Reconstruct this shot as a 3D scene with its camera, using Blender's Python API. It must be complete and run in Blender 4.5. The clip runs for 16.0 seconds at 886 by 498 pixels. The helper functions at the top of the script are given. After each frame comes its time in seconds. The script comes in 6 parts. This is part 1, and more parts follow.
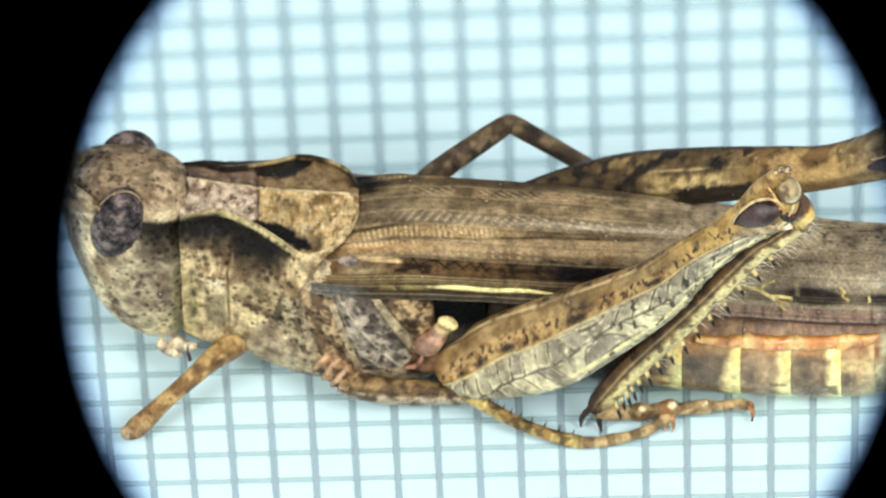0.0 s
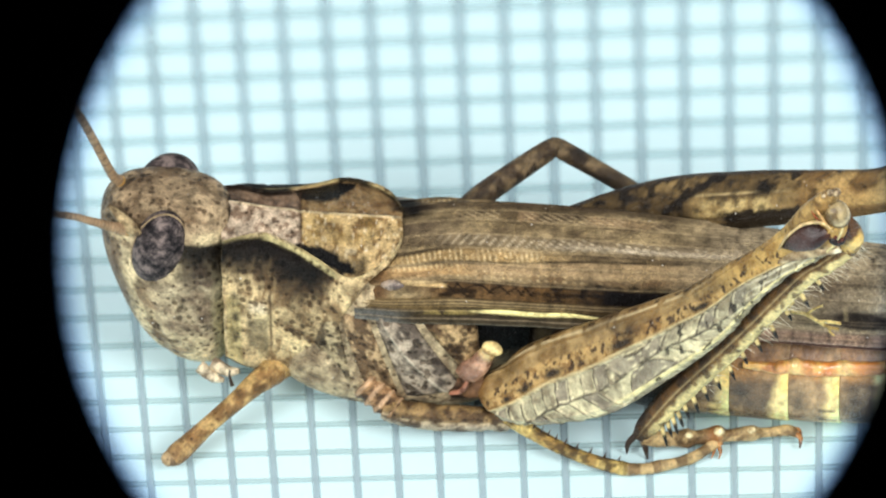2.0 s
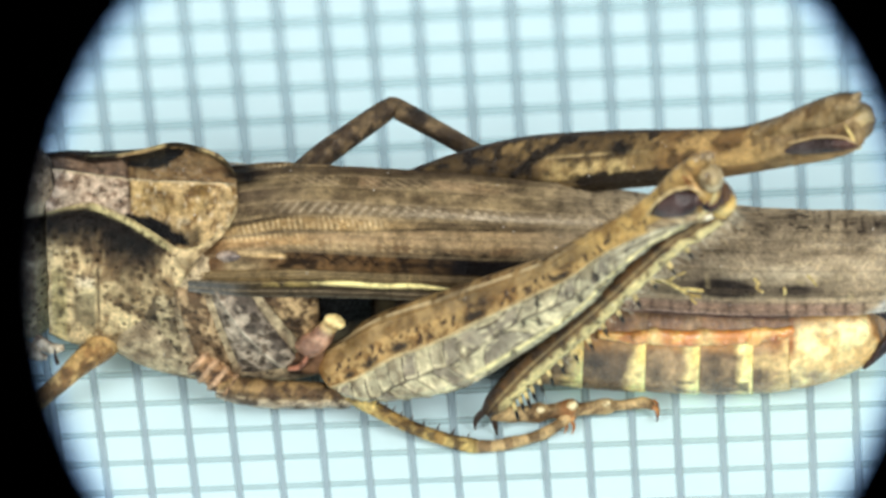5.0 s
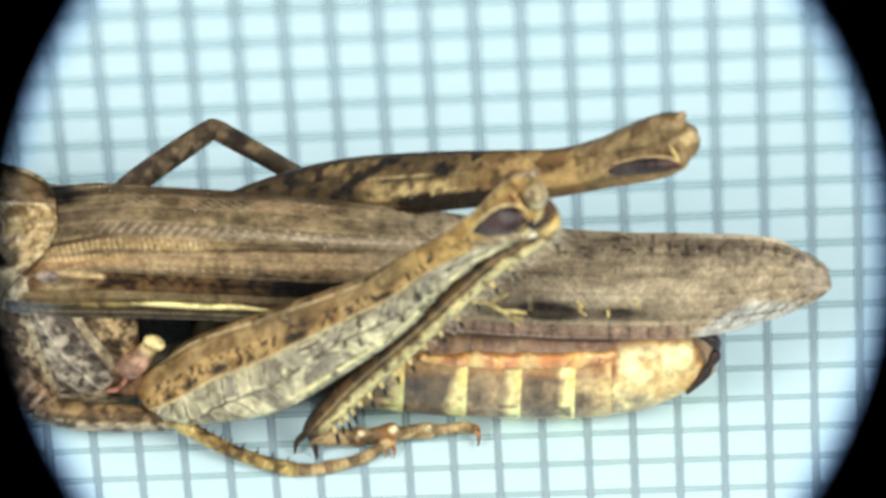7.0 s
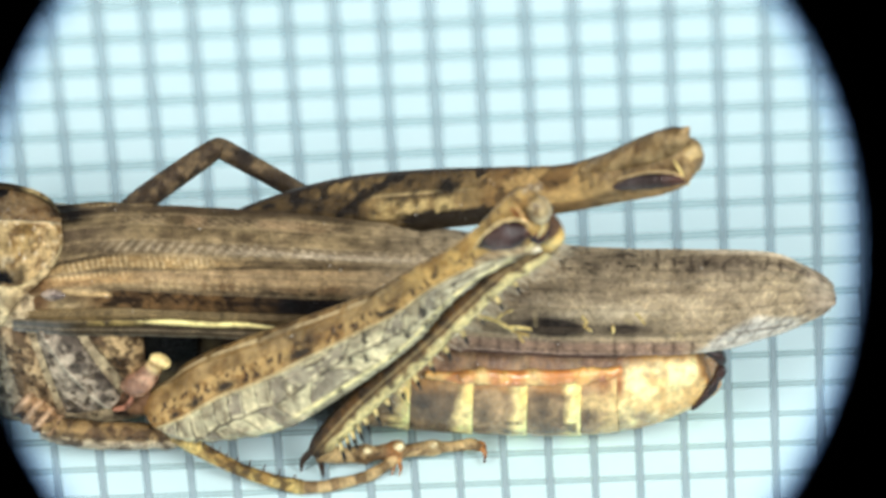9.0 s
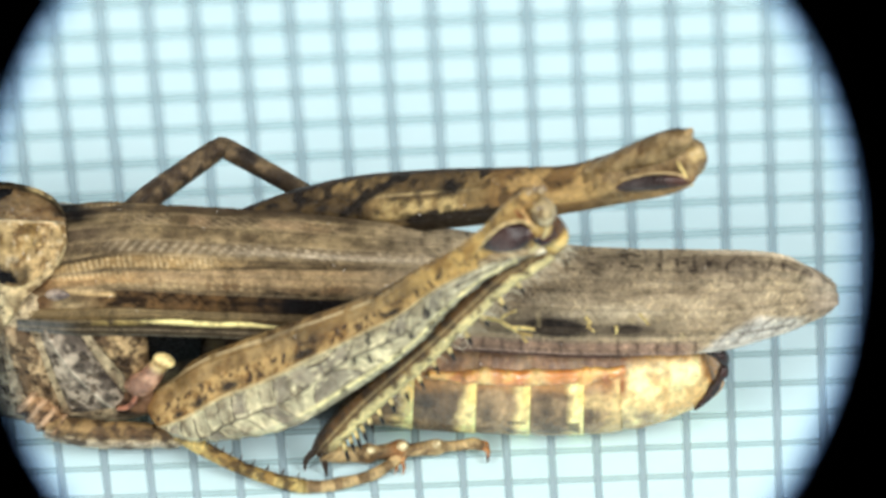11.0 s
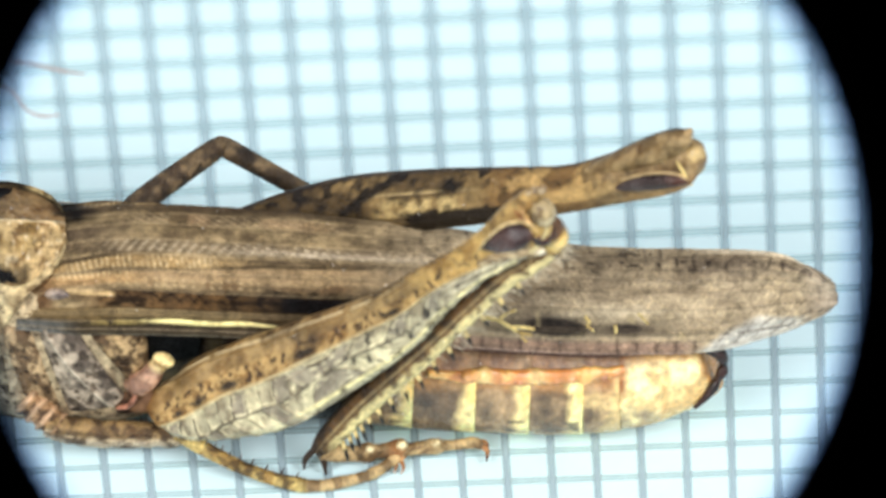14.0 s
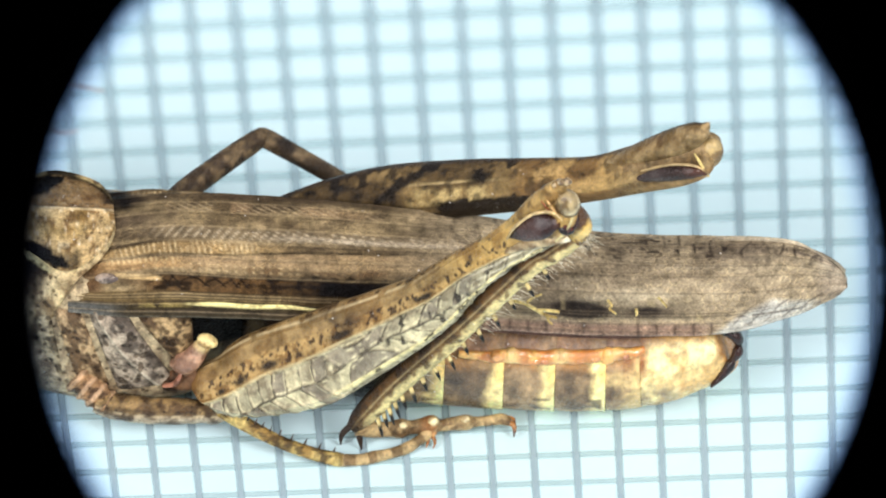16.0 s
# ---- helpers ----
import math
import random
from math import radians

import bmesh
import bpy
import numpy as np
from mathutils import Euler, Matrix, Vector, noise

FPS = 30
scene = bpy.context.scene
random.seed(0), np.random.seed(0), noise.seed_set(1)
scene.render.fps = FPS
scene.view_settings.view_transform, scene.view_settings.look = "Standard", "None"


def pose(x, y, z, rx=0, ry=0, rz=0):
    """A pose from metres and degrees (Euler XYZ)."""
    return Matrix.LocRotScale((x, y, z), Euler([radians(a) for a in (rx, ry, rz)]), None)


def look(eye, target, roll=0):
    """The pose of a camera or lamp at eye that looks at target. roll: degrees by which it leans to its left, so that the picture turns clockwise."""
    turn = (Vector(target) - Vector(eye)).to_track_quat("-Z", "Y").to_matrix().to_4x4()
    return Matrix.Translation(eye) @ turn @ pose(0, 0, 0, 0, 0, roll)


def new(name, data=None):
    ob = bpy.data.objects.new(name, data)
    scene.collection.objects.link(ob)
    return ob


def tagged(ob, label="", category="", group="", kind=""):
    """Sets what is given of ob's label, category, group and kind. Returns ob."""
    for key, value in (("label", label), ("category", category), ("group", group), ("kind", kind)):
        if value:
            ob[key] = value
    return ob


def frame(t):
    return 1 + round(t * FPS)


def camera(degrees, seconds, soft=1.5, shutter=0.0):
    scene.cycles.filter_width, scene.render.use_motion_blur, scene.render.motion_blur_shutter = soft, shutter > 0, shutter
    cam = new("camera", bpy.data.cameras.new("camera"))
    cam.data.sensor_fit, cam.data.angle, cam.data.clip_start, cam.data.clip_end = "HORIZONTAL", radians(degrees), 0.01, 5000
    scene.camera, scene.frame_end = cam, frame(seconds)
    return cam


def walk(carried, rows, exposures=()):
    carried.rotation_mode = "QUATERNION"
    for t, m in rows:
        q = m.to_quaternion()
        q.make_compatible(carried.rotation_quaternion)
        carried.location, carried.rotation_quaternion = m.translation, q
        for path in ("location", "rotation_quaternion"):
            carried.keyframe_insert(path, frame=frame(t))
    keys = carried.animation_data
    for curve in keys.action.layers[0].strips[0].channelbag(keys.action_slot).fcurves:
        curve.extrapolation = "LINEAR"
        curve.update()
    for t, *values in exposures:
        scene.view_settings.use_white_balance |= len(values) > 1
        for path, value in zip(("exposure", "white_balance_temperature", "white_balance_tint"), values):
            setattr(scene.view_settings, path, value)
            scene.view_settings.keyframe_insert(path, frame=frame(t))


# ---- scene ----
MM = 0.001

# ---- camera and its path ----
cam = camera(4.0, 16.0, 2.0)
PATH = [  # seconds, place, turn in degrees
    (0.0, 0.00289, -0.22706, 0.20091, 47.4805, 1.2583, -1.2787),
    (0.5, 0.00489, -0.22777, 0.19830, 47.9663, 1.5822, -0.9687),
    (1.0, 0.00478, -0.22648, 0.19838, 47.8133, 1.6022, -0.9501),
    (1.5, 0.00477, -0.22579, 0.19781, 47.8361, 1.6394, -0.9141),
    (2.0, 0.00287, -0.22525, 0.19825, 47.7414, 1.3351, -1.0762),
    (2.5, 0.00215, -0.22490, 0.19695, 47.9141, 1.3482, -1.2077),
    (3.0, -0.00057, -0.22230, 0.19601, 47.5303, 1.1443, -1.9392),
    (3.1, -0.00163, -0.22097, 0.19604, 47.3107, 0.9728, -2.2231),
    (3.2, -0.00370, -0.21838, 0.19610, 46.8853, 0.6404, -2.7731),
    (3.3, -0.00510, -0.21663, 0.19614, 46.5971, 0.4152, -3.1457),
    (3.4, -0.00630, -0.21512, 0.19617, 46.3500, 0.2222, -3.4650),
    (3.5, -0.00723, -0.21395, 0.19619, 46.1579, 0.0721, -3.7134),
    (4.0, -0.00783, -0.21089, 0.19272, 46.3052, -0.1038, -3.8671),
    (4.2, -0.00783, -0.21089, 0.19272, 46.3384, -0.1038, -3.8494),
    (6.3, -0.01165, -0.21403, 0.18577, 48.1137, -1.0543, -4.2324),
    (6.5, -0.01290, -0.21313, 0.18687, 47.8416, -1.4948, -4.7155),
    (7.0, -0.00908, -0.21292, 0.18627, 47.8834, -1.0338, -4.4063),
    (7.5, -0.00889, -0.21398, 0.18542, 48.1854, -1.0165, -4.3381),
    (8.0, -0.00782, -0.21547, 0.18399, 48.6311, -0.7759, -4.2205),
    (8.5, -0.00811, -0.21587, 0.18410, 48.6921, -0.8492, -4.2200),
    (9.0, -0.00837, -0.21453, 0.18512, 48.3613, -0.7268, -4.4196),
    (11.5, -0.00908, -0.21385, 0.18651, 48.0544, -0.8615, -4.4942),
    (12.0, -0.00902, -0.21381, 0.18655, 48.0409, -0.8571, -4.4794),
    (12.5, -0.00884, -0.21413, 0.18608, 48.1576, -0.8481, -4.4316),
    (13.0, -0.00865, -0.21478, 0.18521, 48.3809, -0.8714, -4.3449),
    (13.5, -0.00909, -0.21461, 0.18565, 48.2929, -0.9475, -4.4021),
    (14.0, -0.00937, -0.21326, 0.18727, 47.8541, -0.9079, -4.5411),
    (14.5, -0.00958, -0.21244, 0.18822, 47.5932, -0.9037, -4.6206),
    (15.0, -0.01021, -0.21483, 0.19144, 47.4225, -0.9009, -4.6889),
    (15.5, -0.01029, -0.21935, 0.19488, 47.5041, -0.8575, -4.5676),
    (16.0, -0.01081, -0.22289, 0.19849, 47.4324, -0.9097, -4.4916),
]
STOP = [  # seconds, the field stop's middle in the camera's space: right, up, ahead
    (0.0, 0.000679, -0.000335, 0.214752),
    (0.5, 0.000057, -0.000029, 0.213882),
    (1.0, 0.000200, -0.000038, 0.213882),
    (1.5, 0.000323, 0.000029, 0.213305),
    (2.0, 0.000610, -0.000019, 0.213882),
    (2.5, 0.000774, -0.000274, 0.211878),
    (3.0, 0.000755, -0.000425, 0.211878),
    (3.1, 0.001147, -0.000555, 0.211030),
    (3.2, 0.001812, -0.000691, 0.209632),
    (3.3, 0.002189, -0.000733, 0.208253),
    (3.4, 0.001901, -0.000652, 0.206084),
    (3.5, 0.001760, -0.000621, 0.205016),
    (4.0, 0.000880, -0.000264, 0.204223),
    (4.2, 0.000309, -0.000082, 0.204223),
    (6.3, 0.001970, -0.000353, 0.202913),
    (6.5, 0.001720, -0.000261, 0.202136),
    (7.0, 0.000009, 0.000000, 0.202913),
    (7.5, -0.000108, 0.000045, 0.202136),
    (8.0, -0.000327, 0.000009, 0.203697),
    (8.5, -0.000353, -0.000018, 0.203435),
    (9.0, -0.000380, -0.000027, 0.202913),
    (11.5, -0.000380, -0.000027, 0.202913),
    (12.0, -0.000380, -0.000027, 0.202913),
    (12.5, -0.000380, -0.000027, 0.202913),
    (13.0, -0.000380, -0.000027, 0.202913),
    (13.5, -0.000380, -0.000027, 0.202913),
    (14.0, -0.000380, -0.000027, 0.202913),
    (14.5, -0.000382, 0.000000, 0.203959),
    (15.0, -0.000220, -0.000129, 0.206084),
    (15.5, -0.000028, -0.000268, 0.207707),
    (16.0, 0.000190, -0.000450, 0.212400),
]
cam.data.dof.use_dof = True
cam.data.dof.focus_distance = 0.2850
cam.data.dof.aperture_fstop = 310.0


def camera_pose(row):
    return pose(*row[1:])


walk(cam, [(row[0], camera_pose(row)) for row in PATH],
     exposures=[(0.0, 0.0, 6500, 10), (2.5, 0.0, 6500, 10), (4.0, -0.09, 6500, 10), (6.5, -0.07, 6500, 10), (12.0, -0.04, 6500, 10), (13.0, 0.0, 6500, 10), (13.6, 0.06, 6500, 12), (14.6, 0.08, 6500, 15), (16.0, 0.0, 6500, 15)])

# ---- world and light ----
world = bpy.data.worlds.new("room_light")
scene.world = world
world.use_nodes = True
world.node_tree.nodes["Background"].inputs["Color"].default_value = (0.97, 0.98, 1.0, 1)
world.node_tree.nodes["Background"].inputs["Strength"].default_value = 0.43


def area_lamp(name, eye, target, size, power, colour):
    data = bpy.data.lights.new(name, "AREA")
    data.shape, data.size, data.energy, data.color = "DISK", size, power, colour
    ob = new(name, data)
    ob.matrix_world = look([v * MM for v in eye], [v * MM for v in target])
    return ob


# two unseen lamps, added to light the specimen from the camera's side
area_lamp("added_side_lamp", (-120, -150, 130), (6, -12, 3), 0.11, 0.425, (1.0, 0.985, 0.955))
area_lamp("added_side_lamp", (125, -140, 150), (6, -12, 3), 0.11, 0.405, (1.0, 0.985, 0.955))


# ---- materials ----
def material(name, build, rough=0.55, metal=0.0, spec=0.5):
    mat = bpy.data.materials.new(name)
    mat.use_nodes = True
    nt = mat.node_tree
    bsdf = nt.nodes["Principled BSDF"]
    bsdf.inputs["Roughness"].default_value = rough
    bsdf.inputs["Metallic"].default_value = metal
    bsdf.inputs["Specular IOR Level"].default_value = spec
    build(Nodes(nt), bsdf)
    return mat


class Nodes:
    """Short calls for node trees; lengths of patterns are in millimetres."""

    def __init__(self, nt):
        self.nt = nt
        co = nt.nodes.new("ShaderNodeTexCoord")
        m = nt.nodes.new("ShaderNodeMapping")
        m.inputs["Scale"].default_value = (1000, 1000, 1000)
        nt.links.new(co.outputs["Object"], m.inputs["Vector"])
        self.mm = m.outputs["Vector"]

    def link(self, a, b):
        self.nt.links.new(a, b)

    def put(self, value, socket):
        if isinstance(value, bpy.types.NodeSocket):
            self.link(value, socket)
        else:
            socket.default_value = value

    def noise(self, size, detail=4.0, rough=0.6, stretch=(1, 1, 1), shift=0.0, out="Fac"):
        m = self.nt.nodes.new("ShaderNodeMapping")
        m.inputs["Scale"].default_value = [s / size for s in stretch]
        m.inputs["Location"].default_value = (shift, shift * 1.7, shift * 0.6)
        self.link(self.mm, m.inputs["Vector"])
        n = self.nt.nodes.new("ShaderNodeTexNoise")
        n.inputs["Scale"].default_value = 1.0
        n.inputs["Detail"].default_value = detail
        n.inputs["Roughness"].default_value = rough
        self.link(m.outputs["Vector"], n.inputs["Vector"])
        return n.outputs[out]

    def cells(self, size, stretch=(1, 1, 1), feature="F1", out="Distance", random=1.0):
        m = self.nt.nodes.new("ShaderNodeMapping")
        m.inputs["Scale"].default_value = [s / size for s in stretch]
        self.link(self.mm, m.inputs["Vector"])
        n = self.nt.nodes.new("ShaderNodeTexVoronoi")
        n.feature = feature
        n.inputs["Scale"].default_value = 1.0
        n.inputs["Randomness"].default_value = random
        self.link(m.outputs["Vector"], n.inputs["Vector"])
        return n.outputs[out]

    def ramp(self, fac, stops, smooth=False):
        r = self.nt.nodes.new("ShaderNodeValToRGB")
        r.color_ramp.interpolation = "EASE" if smooth else "LINEAR"
        els = r.color_ramp.elements
        while len(els) < len(stops):
            els.new(0.5)
        for e, (p, c) in zip(els, stops):
            e.position = p
            e.color = (c, c, c, 1) if not isinstance(c, (tuple, list)) else (*c, 1)
        self.put(fac, r.inputs["Fac"])
        return r.outputs["Color"]

    def mix(self, fac, a, b, mode="MIX"):
        n = self.nt.nodes.new("ShaderNodeMix")
        n.data_type, n.blend_type = "RGBA", mode
        self.put(fac, n.inputs[0])
        self.put((*a, 1) if isinstance(a, tuple) else a, n.inputs[6])
        self.put((*b, 1) if isinstance(b, tuple) else b, n.inputs[7])
        return n.outputs[2]

    def calc(self, op, a, b=0.0, c=0.0):
        n = self.nt.nodes.new("ShaderNodeMath")
        n.operation = op
        for i, v in enumerate((a, b, c)):
            self.put(v, n.inputs[i])
        return n.outputs[0]

    def axis(self, i):
        n = self.nt.nodes.new("ShaderNodeSeparateXYZ")
        self.link(self.mm, n.inputs[0])
        return n.outputs[i]

    def uv(self, i):
        n = self.nt.nodes.new("ShaderNodeUVMap")
        s = self.nt.nodes.new("ShaderNodeSeparateXYZ")
        self.link(n.outputs[0], s.inputs[0])
        return s.outputs[i]

    def bump(self, height, depth_mm, bsdf, strength=1.0):
        b = self.nt.nodes.new("ShaderNodeBump")
        b.inputs["Distance"].default_value = depth_mm * MM
        b.inputs["Strength"].default_value = strength
        self.link(height, b.inputs["Height"])
        self.link(b.outputs["Normal"], bsdf.inputs["Normal"])


def plain(name, colour, rough=0.5, spec=0.5, vary=0.25, size=0.4):
    def build(n, bsdf):
        dark = tuple(c * (1 - vary) for c in colour)
        light = tuple(min(1, c * (1 + vary)) for c in colour)
        n.link(n.ramp(n.noise(size), [(0.3, dark), (0.7, light)]), bsdf.inputs["Base Color"])
    return material(name, build, rough, 0.0, spec)


def skin_material(name, rough=0.45, speck=0.13, grain=0.35, relief=0.02, veins=0.0, spec=0.5, glint_dust=0.8):
    """Insect skin: the pigment comes from the mesh, dark pits, grain and relief from noise. The pigment's alpha says how pitted it is."""
    def build(n, bsdf):
        at = n.nt.nodes.new("ShaderNodeAttribute")
        at.attribute_name = "pigment"
        fine = n.noise(speck * 0.7, 4.0, 0.65, shift=3.0)
        mid = n.noise(0.55, 5.0, 0.65, shift=7.0)
        tone = n.calc("MULTIPLY", n.ramp(fine, [(0.25, 1 - grain), (0.75, 1 + grain)]), n.ramp(mid, [(0.28, 0.62), (0.72, 1.26)]))
        marble = n.noise(0.20, 4.0, 0.7, shift=2.0)
        tone = n.calc("MULTIPLY", tone, n.ramp(marble, [(0.30, 1 - 1.35 * grain), (0.5, 1.0), (0.70, 1 + 0.85 * grain)]))
        col = n.mix(1.0, at.outputs["Color"], tone, "MULTIPLY")
        wob = n.calc("MULTIPLY", n.calc("SUBTRACT", n.noise(speck * 2.0, 3.0, 0.6, shift=1.0), 0.5), 0.55)
        reach = n.calc("ADD", n.calc("MULTIPLY", n.calc("MULTIPLY", at.outputs["Alpha"], n.ramp(n.noise(0.8, 3.0, shift=11.0), [(0.35, 0.45), (0.65, 1.15)])), 0.66), wob)
        spots = n.calc("MULTIPLY", n.calc("SUBTRACT", reach, n.cells(speck * 2.3)), 5.0)
        spots = n.calc("MINIMUM", n.calc("MAXIMUM", spots, 0.0), 1.0)
        spots = n.calc("MULTIPLY", spots, n.calc("MINIMUM", n.calc("MULTIPLY", at.outputs["Alpha"], 6.0), 0.86))
        col = n.mix(spots, col, n.mix(1.0, col, (0.22, 0.19, 0.17), "MULTIPLY"))
        # sparse pale specks: grains of dust and wax, and painted stand-ins for glints
        dust_glints = n.calc("MULTIPLY", n.ramp(n.cells(0.30), [(0.04, 1.0), (0.08, 0.0)]), n.ramp(n.noise(1.3, 2.0, shift=9.0), [(0.52, 0.0), (0.60, 1.0)]))
        col = n.mix(n.calc("MULTIPLY", dust_glints, glint_dust), col, (0.86, 0.83, 0.76))
        height = n.calc("ADD", n.calc("MULTIPLY", n.noise(0.28, 4.0, 0.6, shift=4.0), 1.6), n.calc("SUBTRACT", fine, n.calc("MULTIPLY", spots, 0.6)))
        if veins:
            edge = n.cells(0.15, (0.75, 1.0, 1.0), "DISTANCE_TO_EDGE")
            line = n.ramp(edge, [(0.02, 1.0), (0.10, 0.0)])
            gate = n.ramp(n.noise(1.1, 3.0, 0.6, shift=5.0), [(0.38, 0.15), (0.6, 1.0)])
            line = n.calc("MULTIPLY", line, gate)
            col = n.mix(n.calc("MULTIPLY", line, veins), col, n.mix(1.0, col, (1.7, 1.65, 1.5), "MULTIPLY"))
            height = n.calc("ADD", height, n.calc("MULTIPLY", line, 0.8))
        n.link(col, bsdf.inputs["Base Color"])
        n.link(n.ramp(fine, [(0.3, rough + 0.14), (0.7, max(0.08, rough - 0.14))]), bsdf.inputs["Roughness"])
        n.bump(height, relief, bsdf, 0.8)
    return material(name, build, rough, 0.0, spec)


def paper_build(n, bsdf):
    n.link(n.ramp(n.noise(2.5, 6.0), [(0.3, (0.63, 0.86, 0.91)), (0.7, (0.66, 0.88, 0.93))]), bsdf.inputs["Base Color"])
    n.bump(n.noise(0.15, 5.0), 0.004, bsdf, 0.5)


M_PAPER = material("paper", paper_build, 0.8, 0.0, 0.2)


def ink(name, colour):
    """Ruling ink whose soft edge stands in for lens blur; the mesh gives how hard and how dense each stretch is."""
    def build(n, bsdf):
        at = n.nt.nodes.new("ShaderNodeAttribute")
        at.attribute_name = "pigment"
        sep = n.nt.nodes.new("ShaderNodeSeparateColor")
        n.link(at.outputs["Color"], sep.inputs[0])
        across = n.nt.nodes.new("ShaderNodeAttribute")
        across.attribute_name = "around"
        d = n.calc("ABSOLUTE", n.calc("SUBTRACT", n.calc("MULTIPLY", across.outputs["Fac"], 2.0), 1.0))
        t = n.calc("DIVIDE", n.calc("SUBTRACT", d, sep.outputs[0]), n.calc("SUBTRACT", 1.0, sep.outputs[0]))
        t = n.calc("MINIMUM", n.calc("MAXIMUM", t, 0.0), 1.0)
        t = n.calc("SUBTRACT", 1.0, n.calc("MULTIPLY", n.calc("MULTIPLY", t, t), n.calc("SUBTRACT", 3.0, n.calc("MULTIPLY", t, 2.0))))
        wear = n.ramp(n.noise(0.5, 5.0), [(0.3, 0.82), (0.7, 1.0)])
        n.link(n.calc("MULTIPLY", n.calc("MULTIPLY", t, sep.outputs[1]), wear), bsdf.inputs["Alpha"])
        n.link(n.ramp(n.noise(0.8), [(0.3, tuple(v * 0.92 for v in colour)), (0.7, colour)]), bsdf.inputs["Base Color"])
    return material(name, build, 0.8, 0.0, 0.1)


M_LINE_A = ink("blue_grey_ink", (0.40, 0.54, 0.60))
M_LINE_B = ink("pale_teal_ink", (0.50, 0.70, 0.73))


def vignette_build(n, bsdf):
    """Puts the view's vignette and blue fringe into a see-through tint: bluer, then black towards the edge."""
    out = n.nt.nodes["Material Output"]
    clear = n.nt.nodes.new("ShaderNodeBsdfTransparent")
    at = n.nt.nodes.new("ShaderNodeAttribute")
    at.attribute_name = "around"
    n.link(n.ramp(at.outputs["Fac"], [(0.0, (1.0, 1.0, 1.0)), (0.28, (0.90, 0.95, 1.0)), (0.52, (0.58, 0.68, 0.88)), (0.70, (0.18, 0.25, 0.46)), (0.82, (0.010, 0.016, 0.07)), (1.0, (0.0, 0.0, 0.0))]), clear.inputs["Color"])
    n.link(clear.outputs[0], out.inputs["Surface"])


M_VIGNETTE = material("vignette_tint", vignette_build)
M_BLACK = plain("matt_black_metal", (0.004, 0.004, 0.005), 0.9, 0.0, 0.1)
M_TABLE = plain("grey_bench", (0.35, 0.35, 0.36), 0.6, 0.3, 0.1, 30)
M_SKIN = skin_material("mottled_skin", 0.30, 0.080, 0.46, 0.06, spec=0.15)
M_LEG = skin_material("leg_skin", 0.30, 0.066, 0.40, 0.05, spec=0.24)
M_THIGH = skin_material("thigh_skin", 0.30, 0.066, 0.24, 0.035, spec=0.26)
M_WING = skin_material("wing_membrane", 0.34, 0.066, 0.34, 0.03, veins=0.6, spec=0.07)
M_ABD = skin_material("abdomen_skin", 0.26, 0.09, 0.28, 0.024, spec=0.6)
M_GLOSS = skin_material("glossy_amber", 0.24, 0.08, 0.28, 0.018, spec=0.5, glint_dust=0.0)
M_WET = skin_material("wet_skin", 0.36, 0.09, 0.15, 0.03, spec=1.0, glint_dust=0.0)
M_WET.node_tree.nodes["Principled BSDF"].inputs["Coat Weight"].default_value = 1.0
M_WET.node_tree.nodes["Principled BSDF"].inputs["Coat Roughness"].default_value = 0.13
M_THORN = plain("dark_thorn", (0.035, 0.022, 0.015), 0.35, 0.5, 0.3, 0.2)
M_HAIR = plain("pale_hair", (0.74, 0.70, 0.58), 0.35, 0.5, 0.1, 0.3)
M_FIBRE = plain("brown_fibre", (0.34, 0.31, 0.30), 0.5, 0.3, 0.2, 0.3)
M_HAIR = plain("pale_hair", (0.75, 0.68, 0.50), 0.4, 0.5, 0.1, 0.2)


def eye_build(n, bsdf):
    big = n.noise(0.30, 6.0, 0.78)
    col = n.ramp(big, [(0.38, (0.005, 0.004, 0.005)), (0.48, (0.045, 0.036, 0.036)), (0.62, (0.20, 0.155, 0.140))])
    n.link(col, bsdf.inputs["Base Color"])
    n.link(n.ramp(big, [(0.3, 0.55), (0.7, 0.34)]), bsdf.inputs["Roughness"])
    n.bump(n.cells(0.045), 0.006, bsdf, 0.5)


M_EYE = material("eye_facets", eye_build, 0.3, 0.0, 0.12)


# ---- building helpers ----
def part(name, bm, mat, parent, label="", kind=""):
    """One mesh object under a thing or under a part; the bmesh is in millimetres."""
    bm.normal_update()
    me = bpy.data.meshes.new(name)
    bmesh.ops.scale(bm, vec=(MM, MM, MM), verts=bm.verts)
    bm.to_mesh(me)
    bm.free()
    for p in me.polygons:
        p.use_smooth = True
    mats = mat if isinstance(mat, (list, tuple)) else [mat]
    for m in mats:
        me.materials.append(m)
    ob = new(name, me)
    ob.parent = parent
    return tagged(ob, label, kind=kind)


def rgb(r, g, b, k=0.85):
    """A surface colour from display values of 0 to 255."""
    return np.array([((v / 255 + 0.055) / 1.055) ** 2.4 * k if v > 10 else v / 3294 for v in (r, g, b)])


